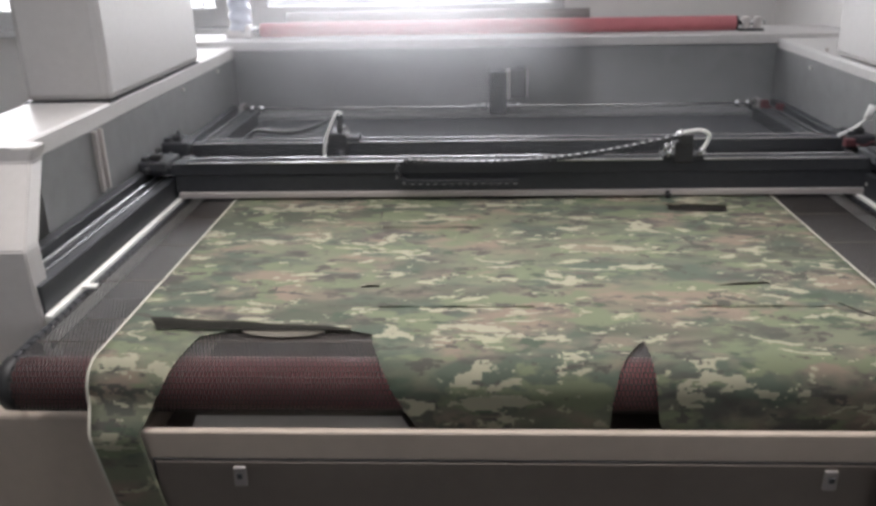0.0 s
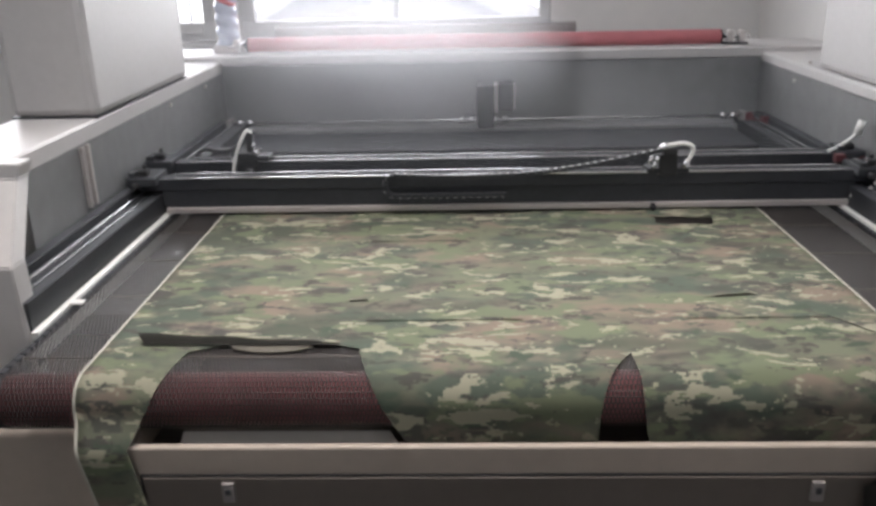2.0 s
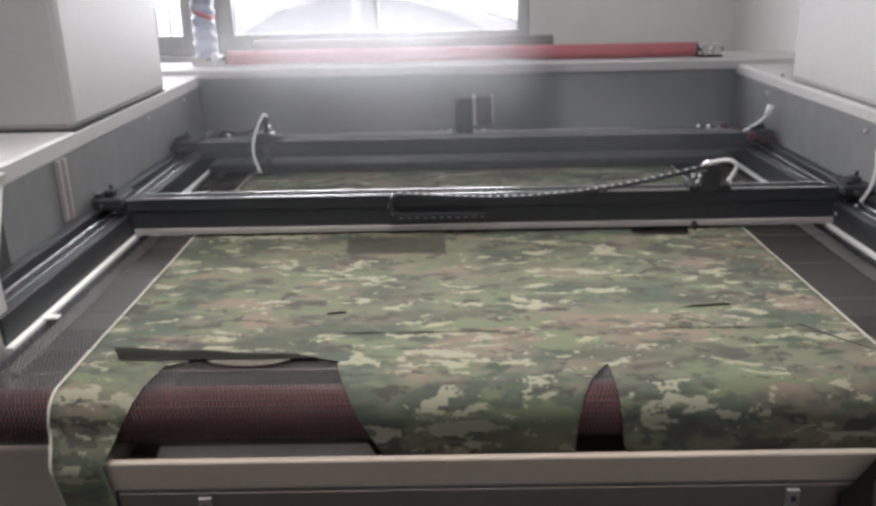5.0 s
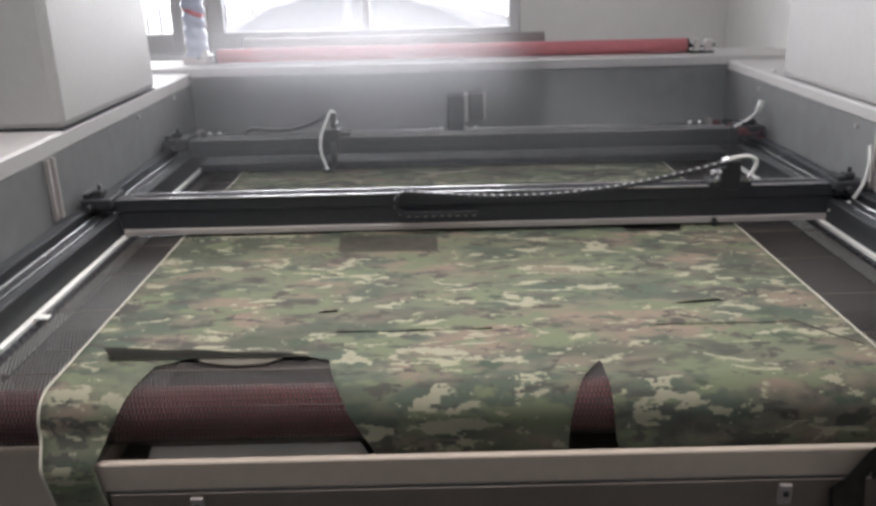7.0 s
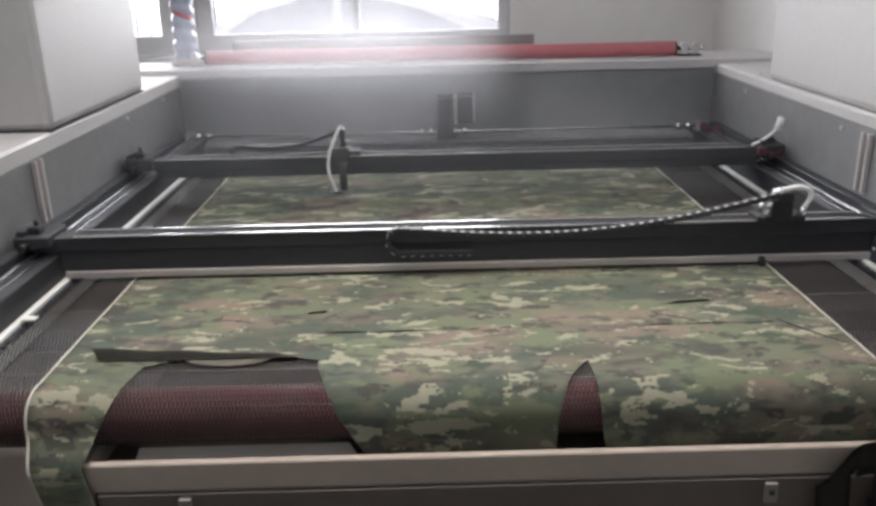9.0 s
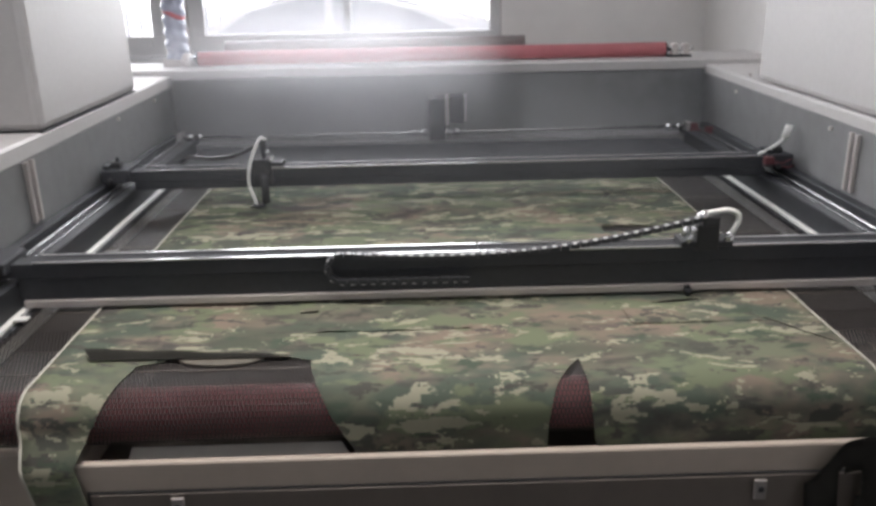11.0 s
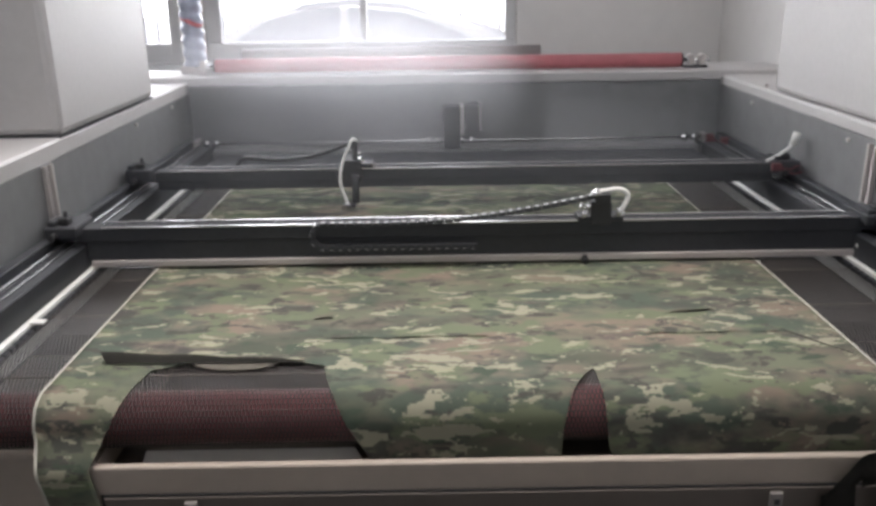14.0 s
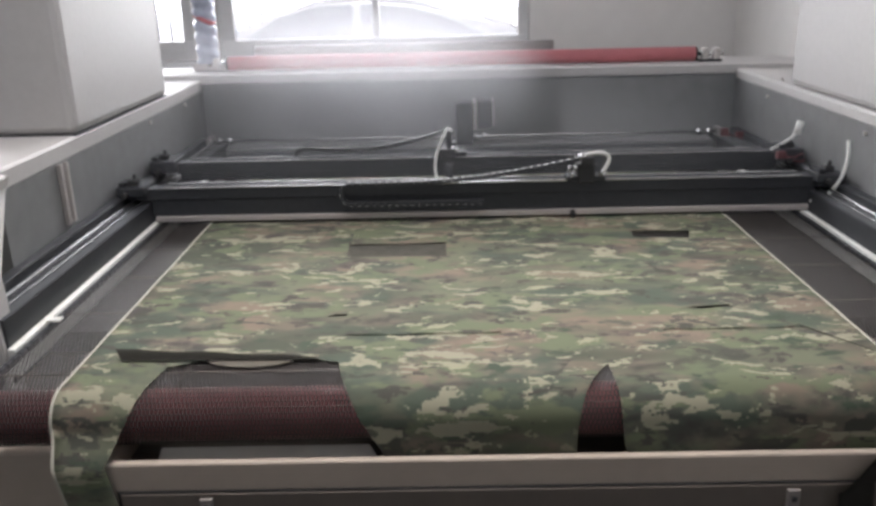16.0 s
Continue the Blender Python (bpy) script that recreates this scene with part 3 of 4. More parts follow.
def wrapped_post():
    """Bundle wound in milky film standing on the back rim."""
    w = tagged(empty("wrapped_bundle", -1.005, 3.40, 1.168), "upright bundle wound in milky plastic film", "bundle")
    bm = bmesh.new()
    rings = []
    for i in range(41):
        z = 0.03 + 0.42 * i / 40
        ring = []
        for j in range(24):
            a = 2 * math.pi * j / 24
            r = 0.043 + 0.0045 * math.sin(a + z * 130) + 0.004 * noise.noise(Vector((math.cos(a) * 2, math.sin(a) * 2, z * 30)))
            ring.append(bm.verts.new((r * math.cos(a), r * math.sin(a), z)))
        rings.append(ring)
    for a, b in zip(rings, rings[1:]):
        for j in range(24):
            f = bm.faces.new((a[j], a[(j + 1) % 24], b[(j + 1) % 24], b[j]))
            f.smooth = True
    bm.faces.new(rings[0]), bm.faces.new(rings[-1])
    part("film", bm, FILMBLUE, w)
    part("foot", boxes((-0.055, 0.085, -0.03, 0.03, 0.0, 0.0285), bevel=0.004), ALU, w)
    part("red_band", rod(bmesh.new(), (-0.004, 0, 0.195), (0.004, 0, 0.21), 0.0465, 20), REDROLL, w)


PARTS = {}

def glare_gauze(name, lo, hi):
    """Pale haze for window glare and smoke: mostly clear, soft towards the rim of each sheet, uneven in thickness."""
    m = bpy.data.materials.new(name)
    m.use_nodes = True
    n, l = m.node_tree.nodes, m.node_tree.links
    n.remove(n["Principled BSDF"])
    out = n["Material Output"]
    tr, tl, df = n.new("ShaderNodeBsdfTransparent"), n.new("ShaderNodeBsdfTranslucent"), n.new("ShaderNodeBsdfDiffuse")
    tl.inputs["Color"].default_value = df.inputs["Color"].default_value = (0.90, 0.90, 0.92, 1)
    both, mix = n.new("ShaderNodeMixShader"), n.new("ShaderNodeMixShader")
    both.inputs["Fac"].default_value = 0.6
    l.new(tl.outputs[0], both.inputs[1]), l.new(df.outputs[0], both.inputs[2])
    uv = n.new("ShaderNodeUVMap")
    uv.uv_map = "haze_sheet"
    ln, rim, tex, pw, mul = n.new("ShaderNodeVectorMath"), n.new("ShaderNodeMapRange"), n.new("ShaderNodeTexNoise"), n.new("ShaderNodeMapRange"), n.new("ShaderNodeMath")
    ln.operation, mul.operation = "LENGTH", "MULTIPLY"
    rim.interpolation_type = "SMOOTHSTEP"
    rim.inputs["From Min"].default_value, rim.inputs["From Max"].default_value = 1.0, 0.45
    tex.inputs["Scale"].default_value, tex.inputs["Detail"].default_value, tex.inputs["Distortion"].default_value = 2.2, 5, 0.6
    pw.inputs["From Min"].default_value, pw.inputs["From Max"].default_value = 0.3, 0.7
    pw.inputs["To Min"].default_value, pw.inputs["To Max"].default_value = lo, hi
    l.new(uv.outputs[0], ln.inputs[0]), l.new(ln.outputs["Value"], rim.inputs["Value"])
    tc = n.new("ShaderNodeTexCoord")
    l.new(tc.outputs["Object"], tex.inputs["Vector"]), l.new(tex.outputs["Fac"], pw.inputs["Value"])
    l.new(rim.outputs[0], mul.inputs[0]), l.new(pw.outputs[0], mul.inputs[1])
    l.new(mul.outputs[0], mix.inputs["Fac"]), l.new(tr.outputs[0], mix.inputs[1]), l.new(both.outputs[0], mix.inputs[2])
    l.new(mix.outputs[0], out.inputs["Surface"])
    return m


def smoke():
    """Drifting gauzy sheets that paint window glare and thin smoke over the back of the bed: dense under the window,
    faint over the beams.
    """
    dense, faint = glare_gauze("glare_haze", 0.15, 0.25), glare_gauze("faint_glare_haze", 0.03, 0.055)
    sm = tagged(empty("smoke", -0.28, 3.06, 1.12), "pale gauzy sheets drawing window glare and smoke over the back of the bed", "smoke")
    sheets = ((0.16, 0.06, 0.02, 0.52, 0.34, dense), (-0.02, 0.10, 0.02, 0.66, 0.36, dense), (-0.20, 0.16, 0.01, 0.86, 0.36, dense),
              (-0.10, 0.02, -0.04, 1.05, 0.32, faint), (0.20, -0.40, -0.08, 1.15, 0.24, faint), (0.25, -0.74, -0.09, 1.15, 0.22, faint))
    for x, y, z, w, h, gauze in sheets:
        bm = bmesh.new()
        ul = bm.loops.layers.uv.new("haze_sheet")
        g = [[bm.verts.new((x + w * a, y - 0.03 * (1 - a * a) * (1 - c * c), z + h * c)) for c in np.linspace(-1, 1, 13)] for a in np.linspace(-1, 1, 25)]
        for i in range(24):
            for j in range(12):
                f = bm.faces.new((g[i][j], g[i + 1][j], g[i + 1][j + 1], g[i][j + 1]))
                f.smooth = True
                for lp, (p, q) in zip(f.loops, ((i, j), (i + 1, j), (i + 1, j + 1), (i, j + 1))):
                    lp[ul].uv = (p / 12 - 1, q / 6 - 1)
        part("haze_sheet", bm, gauze, sm).visible_shadow = False
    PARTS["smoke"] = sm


# ---- the cloth ----


def drape(u, v, lift=0.0):
    """Cloth coordinates (across, along from the front tangent line back) to the place in the world."""
    r = RR + 0.0002 + lift
    if v >= 0:
        w = 0.0016 * noise.noise(Vector((u * 5, v * 7, 3))) + 0.0012 * noise.noise(Vector((u * 14, v * 15, 7)))
        return Vector((u, YC + v, ZB + 0.0024 + lift + 0.6 * w))
    q = r * math.pi / 2
    if -v <= q:
        a = -v / r
        return Vector((u, YC - r * math.sin(a), ZC + r * math.cos(a) + 0.0012 * math.cos(a)))
    d = -v - q
    out = 0.0
    if u < -0.56:
        k = min(1.0, d / 0.06)
        out = -0.040 * k * k * (3 - 2 * k) * min(1.0, (-0.56 - u) / 0.03)
    wave = 0.004 * math.sin(u * 11 + 1.0) * min(1, d / 0.05) if u > -0.56 else 0
    return Vector((u + (0.35 * d * 0.55 if u < -0.56 else 0), YC - r + out + max(wave, -0.004) * 0.6, ZC - d))


def inside(p, poly):
    x, y = p
    c = False
    for (x0, y0), (x1, y1) in zip(poly, poly[1:] + poly[:1]):
        if (y0 > y) != (y1 > y) and x < (x1 - x0) * (y - y0) / (y1 - y0) + x0:
            c = not c
    return c


def cloth():
    c = tagged(empty("camouflage_cloth"), "camouflage printed cloth with cut-out holes lying on the belt", "fabric")
    V = lambda y: y - YC
    q = RR * math.pi / 2
    bottom = -(q + 0.075)
    def arc(p, r_, n_=8, bulge=0.0):
        return [(p[0] + (r_[0] - p[0]) * k / n_ + bulge * math.sin(math.pi * k / n_), p[1] + (r_[1] - p[1]) * k / n_) for k in range(n_)]
    holes = [
        # large cut-out on the roller
        [(-0.572, V(1.350)), (-0.505, V(1.378)), (-0.30, V(1.372)), (-0.256, V(1.357))] + arc((-0.258, V(1.345)), (-0.160, -(q + 0.07)), 8, -0.016) + [(-0.160, -(q + 0.4)), (-0.65, -(q + 0.4))] + arc((-0.648, -(q + 0.05)), (-0.606, -0.065), 4) + arc((-0.606, -0.065), (-0.588, -0.02), 4) + arc((-0.588, -0.02), (-0.572, V(1.350)), 5),
        # pointed slit
        [(0.228, V(1.335))] + arc((0.228, V(1.334)), (0.243, -(q + 0.07)), 8, -0.004) + [(0.243, -(q + 0.4)), (0.160, -(q + 0.4)), (0.158, -(q + 0.07))] + arc((0.158, -(q + 0.06)), (0.228, V(1.335)), 8, -0.022),
        [(-0.306, V(1.952)), (-0.058, V(1.945)), (-0.060, V(2.066)), (-0.316, V(2.078))],
        [(0.436, V(2.070)), (0.578, V(2.056)), (0.592, V(2.112)), (0.438, V(2.122))],
        [(-0.307, V(1.571)), (-0.268, V(1.575)), (-0.268, V(1.588)), (-0.305, V(1.583))],
        [(0.417, V(1.579)), (0.47, V(1.578)), (0.535, V(1.588)), (0.53, V(1.600)), (0.47, V(1.593))],
        [(0.628, V(1.492)), (0.67, V(1.430)), (0.718, V(1.369)), (0.721, V(1.372)), (0.674, V(1.433)), (0.632, V(1.494))],
        [(-0.24, V(1.592)), (-0.05, V(1.572)), (0.04, V(1.562)), (0.04, V(1.565)), (-0.05, V(1.576))],
        [(-0.60, V(1.56)), (-0.50, V(1.575)), (-0.40, V(1.574)), (-0.40, V(1.576)), (-0.50, V(1.578))],
    ]
    u0, u1 = -0.735, 0.735
    back = V(3.16)
    pts, edges = [], []
    def loop(poly):
        i0 = len(pts)
        pts.extend(poly)
        edges.extend((i0 + k, i0 + (k + 1) % len(poly)) for k in range(len(poly)))
    nu = 74
    us = [u0 + (u1 - u0) * k / nu for k in range(nu + 1)]
    vs = [back - 0.025 * k for k in range(int(back / 0.025) + 1)]
    vs += [-q * k / 10 for k in range(11)] + [-(q + 0.0125 * k) for k in range(1, 31)]
    low = vs[-1]
    for h in holes:
        loop([(a, max(b, low + 0.004)) for a, b in h])
    loop([(u0, back + 0.01), (u1, back + 0.01), (u1, low - 0.005), (u0, low - 0.005)])
    for v in vs:
        for u in us[1:-1]:
            pts.append((u, v))
        pts.append((u0 + 1e-4, v)), pts.append((u1 - 1e-4, v))
    res = geometry.delaunay_2d_cdt([Vector(p) for p in pts], edges, [], 0, 1e-5)
    bm = bmesh.new()
    uvl = bm.loops.layers.uv.new("cloth")
    used = {}
    polys = [[(a, max(b, low + 0.004)) for a, b in h] for h in holes]
    for f in res[2]:
        cen = sum((res[0][i] for i in f), Vector((0, 0))) / len(f)
        if any(inside(cen, h) for h in polys) or not (u0 <= cen.x <= u1):
            continue
        if cen.x > -0.59 and cen.y < bottom:
            continue
        for i in f:
            if i not in used:
                used[i] = bm.verts.new(drape(*res[0][i]))
        try:
            fc = bm.faces.new([used[i] for i in f])
        except ValueError:
            continue
        fc.smooth = True
        for lp, i in zip(fc.loops, f):
            lp[uvl].uv = res[0][i]
    part("sheet", bm, CAMO, c)
    for s, u in ((-1, u0), (1, u1)):
        b2 = bmesh.new()
        prev = None
        for v in vs:
            if s > 0 and v < bottom:
                break
            a, b = drape(u - s * 0.002, v, 0.0008), drape(u + s * 0.003, v, 0.0008)
            cur = (b2.verts.new(a), b2.verts.new(b))
            if prev:
                b2.faces.new((prev[0], prev[1], cur[1], cur[0])).smooth = True
            prev = cur
        part("selvage", b2, SELV, c, "cream woven selvage")
    # turned-up edge above the large hole
    f = tagged(empty("cloth_flap"), "turned-up dark edge of cut camouflage cloth", "fabric scrap")
    b3 = bmesh.new()
    row = []
    for k in range(25):
        t = k / 24
        u = -0.677 + 0.379 * t
        y = 1.388 - 0.020 * t
        h = 0.014 * (1 - t) ** 0.8 + 0.002 + 0.0012 * math.sin(t * 17)
        deep = 0.004 + 0.014 * (1 - t)
        row.append([b3.verts.new((u + 0.016 * (1 - t), y - deep, ZB + 0.0075)), b3.verts.new((u + 0.006 * (1 - t), y - 0.4 * deep, ZB + 0.0075 + h * 0.6)), b3.verts.new((u, y, ZB + 0.0075 + h)), b3.verts.new((u, y + 0.014, ZB + 0.0075 + h * 0.5))])
    for a, b in zip(row, row[1:]):
        for j in range(3):
            fc = b3.faces.new((a[j], a[j + 1], b[j + 1], b[j]))
            fc.smooth, fc.material_index = True, 0 if j < 2 else 1
    uv3 = b3.loops.layers.uv.new("cloth")
    for fc in b3.faces:
        for lp in fc.loops:
            lp[uv3].uv = lp.vert.co.xy
    part("fold", b3, [UNDER, CAMO], f)
    b4 = prism(bmesh.new(), [(-0.507, 1.376), (-0.49, 1.358), (-0.455, 1.346), (-0.416, 1.342), (-0.375, 1.348), (-0.345, 1.366), (-0.35, 1.372), (-0.42, 1.376)], "z", ZB + 0.0015, ZB + 0.004)
    tagged(part("cloth_scrap", b4, TAN), "small half-round tan cloth scrap on the belt", "fabric scrap")
    # cut pieces that the air under the passing beam lifts
    for key, x0, x1, y0, y1 in (("flap_a", -0.262, 0.045, 1.475, 1.60), ("flap_b", 0.36, 0.62, 1.475, 1.575)):
        piece = empty("cut_piece", (x0 + x1) / 2, y0, ZB + 0.0046)
        tagged(piece, "loose cut rectangle of camouflage cloth", "fabric piece", group="loose cut pieces")
        b6 = bmesh.new()
        u6 = b6.loops.layers.uv.new("cloth")
        w, d = (x1 - x0) / 2, y1 - y0
        g6 = [[b6.verts.new((-w + 2 * w * i / 16, d * j / 6 * (1 - 0.25 * i / 16), 0.0012 * math.sin(i * 0.9 + j))) for j in range(7)] for i in range(17)]
        for a, b in zip(g6, g6[1:]):
            for j in range(6):
                fc = b6.faces.new((a[j], b[j], b[j + 1], a[j + 1]))
                fc.smooth = True
        for fc in b6.faces:
            for lp in fc.loops:
                lp[u6].uv = (lp.vert.co.x + (x0 + x1) / 2, lp.vert.co.y + y0 - YC)
        part("piece", b6, CAMO, piece)
        PARTS[key] = piece
    # rectangle that closes its hole, then slides back to bare the dark shade sheet
    b7 = bmesh.new()
    u7 = b7.loops.layers.uv.new("cloth")
    g7 = [[b7.verts.new((-0.309 + 0.254 * i / 12, -0.131 + 0.134 * j / 6 - 0.010 * i / 12 * j / 6, 0.0008 * math.sin(i * 0.8 + j))) for j in range(7)] for i in range(13)]
    for a, b in zip(g7, g7[1:]):
        for j in range(6):
            b7.faces.new((a[j], b[j], b[j + 1], a[j + 1])).smooth = True
    for fc in b7.faces:
        for lp in fc.loops:
            lp[u7].uv = (lp.vert.co.x, lp.vert.co.y + 2.078 - YC)
    # sheet under the hole carries the cut piece's shade as colour
    shade_sheet = part("cloth_scrap", boxes((-0.325, -0.045, 1.935, 2.095, ZB + 0.0006, ZB + 0.0014)), CUT_SHADE)
    tagged(shade_sheet, "dark olive sheet that stands for shade at a cut-out", "fabric scrap")
    slid = tagged(empty("cut_piece", 0, 2.078, ZB + 0.0050), "loose cut rectangle of camouflage cloth", "fabric piece", group="loose cut pieces")
    part("piece", b7, CAMO, slid)
    PARTS["slid"] = slid
    b8 = bmesh.new()
    u8 = b8.loops.layers.uv.new("cloth")
    g8 = [[b8.verts.new((0.430 + 0.165 * i / 8, -0.075 + 0.080 * j / 4 - 0.012 * i / 8 * (1 - j / 4), 0.0006 * math.sin(i * 0.8 + j))) for j in range(5)] for i in range(9)]
    for a, b in zip(g8, g8[1:]):
        for j in range(4):
            b8.faces.new((a[j], b[j], b[j + 1], a[j + 1])).smooth = True
    for fc in b8.faces:
        for lp in fc.loops:
            lp[u8].uv = (lp.vert.co.x, lp.vert.co.y + 2.122 - YC)
    strip = tagged(empty("cut_piece", 0, 2.122, ZB + 0.0050), "small loose cut strip of camouflage cloth", "fabric piece", group="loose cut pieces")
    part("piece", b8, CAMO, strip)
    PARTS["strip"] = strip
    # dark cloth hanging over the front panel, with a gap in its lower part
    tops = [(0.59, 0.683), (0.624, 0.722), (0.651, 0.757), (0.676, 0.766), (0.695, 0.770), (0.86, 0.772)]
    b5 = bmesh.new()
    grid = []
    for i in range(31):
        x = 0.59 + 0.009 * i
        line = []
        for j in range(21):
            t = j / 20
            z = between(tops, x) - t * 0.30
            y = 1.176 - 0.012 * math.sin(t * 1.8) - 0.006 * math.sin(i * 0.55 + t * 3) * (0.3 + t)
            line.append(b5.verts.new((x + 0.02 * t, y, z)))
        grid.append(line)
    for i, (a, b) in enumerate(zip(grid, grid[1:])):
        for j in range(20):
            mid = sum((v.co for v in (a[j], b[j + 1])), Vector()) / 2
            if not (0.645 + 0.1 * (0.70 - mid.z) < mid.x < 0.682 and mid.z < 0.706 - 12 * (mid.x - 0.663) ** 2):
                b5.faces.new((a[j], a[j + 1], b[j + 1], b[j])).smooth = True
    bmesh.ops.solidify(b5, geom=b5.faces[:], thickness=0.003)
    tagged(part("dark_cloth", b5, CLOTHDARK), "dark cloth offcut hanging over the front panel", "fabric scrap")


# ---- gantries ----
FRONT_Y = [(0.0, 2.19), (0.5, 2.191), (1.0, 2.185), (1.5, 2.185), (2.0, 2.189), (2.5, 2.187), (3.0, 2.279), (3.5, 2.195), (4.0, 2.102), (4.5, 2.066), (5.0, 2.115), (7.5, 2.089), (8.0, 1.996), (8.5, 1.902), (9.0, 1.8), (11.5, 1.593), (12.0, 1.593), (12.5, 1.617), (13.0, 1.712), (13.5, 1.817), (14.0, 1.907), (14.5, 2.008), (15.0, 2.104), (15.5, 2.196), (16.0, 2.273)]
FRONT_X = [(0.0, 0.488), (0.5, 0.488), (1.0, 0.484), (1.5, 0.483), (2.0, 0.484), (2.5, 0.483), (3.0, 0.443), (3.5, 0.462), (4.0, 0.488), (4.5, 0.568), (5.0, 0.64), (7.5, 0.726), (8.0, 0.733), (8.5, 0.757), (9.0, 0.754), (11.5, 0.492), (12.0, 0.401), (12.5, 0.352), (13.0, 0.352), (13.5, 0.351), (14.0, 0.348), (14.5, 0.375), (15.0, 0.376), (15.5, 0.357), (16.0, 0.339)]
REAR_Y = [(0.0, 2.371), (0.5, 2.367), (1.0, 2.316), (1.5, 2.301), (2.0, 2.329), (2.5, 2.369), (3.0, 2.443), (3.5, 2.534), (4.0, 2.624), (4.5, 2.714), (5.0, 2.807), (7.5, 2.796), (8.0, 2.717), (8.5, 2.613), (9.0, 2.534), (11.5, 2.375), (12.0, 2.377), (12.5, 2.38), (13.0, 2.378), (13.5, 2.381), (14.0, 2.466), (14.5, 2.546), (15.0, 2.549), (15.5, 2.559), (16.0, 2.556)]
REAR_X = [(0.0, -0.468), (0.5, -0.553), (1.0, -0.573), (1.5, -0.614), (2.0, -0.687), (2.5, -0.692), (3.0, -0.694), (3.5, -0.7), (4.0, -0.697), (4.5, -0.689), (5.0, -0.672), (7.5, -0.353), (8.0, -0.33), (8.5, -0.322), (9.0, -0.321), (11.5, -0.573), (12.0, -0.663), (12.5, -0.669), (13.0, -0.472), (13.5, -0.295), (14.0, -0.299), (14.5, -0.298), (15.0, -0.228), (15.5, -0.14), (16.0, -0.052)]
STEPS = [0.25 * k for k in range(65)]
LIFT = [(0.0, 0.0), (10.4, 0.0), (11.3, 5.0), (12.0, 6.0), (12.5, 7.5), (13.0, 5.0), (13.5, 0.0), (16.0, 0.0)]


def gantry(name, y0, label, z0, z1, bar):
    """A cross beam on the side guides; its origin lies on the front face at belt height."""
    g = tagged(empty(name, 0, y0, ZB), label, "gantry", group="gantries of the laser cutter")
    zs = z1 - 0.032
    part("beam", boxes((-0.995, 1.066, 0.0, 0.05, zs, z1), (-0.90, 0.99, 0.003, 0.047, z0, zs - 0.0005), bevel=0.002), BLACK, g, "black box-section beam")
    if bar:
        part("lower_bar", boxes((-0.892, 0.985, -0.004, 0.04, 0.0095, z0 - 0.0005), bevel=0.002), ALU, g, "dull aluminium bar under the beam")
    part("front_rail", boxes((-0.86, 0.95, -0.003, 0.003, z1 + 0.0005, z1 + 0.0045), bevel=0.001), STEEL, g, "bright steel rail")
    part("rear_rail", boxes((-0.86, 0.95, 0.040, 0.046, z1 + 0.0005, z1 + 0.0065), bevel=0.001), STEEL, g, "bright steel rail")
    for x in (-0.945, 1.02):
        e = part("end_block", boxes((x - 0.04, x + 0.04, -0.03, 0.08, 0.092, z1 + 0.012), bevel=0.005), BLACK, g, "black end carriage")
        part("belt_clamp", boxes((x - 0.012, x + 0.014, -0.010, 0.02, z1 + 0.0125, z1 + 0.03), bevel=0.004), RUBBER, e)
        part("clamp_bolt", rod(bmesh.new(), (x + 0.004, 0.005, z1 + 0.0305), (x + 0.004, 0.005, z1 + 0.043), 0.005, 10), RUBBER, e)
        part("bumper", rod(bmesh.new(), (x - 0.012, -0.055, 0.10), (x - 0.012, -0.0305, 0.10), 0.008, 12), RUBBER, e)
        part("clamp_plate", boxes((x - 0.034, x - 0.016, -0.02, 0.04, z1 + 0.0125, z1 + 0.024), bevel=0.002), BLACK, e)
    return g


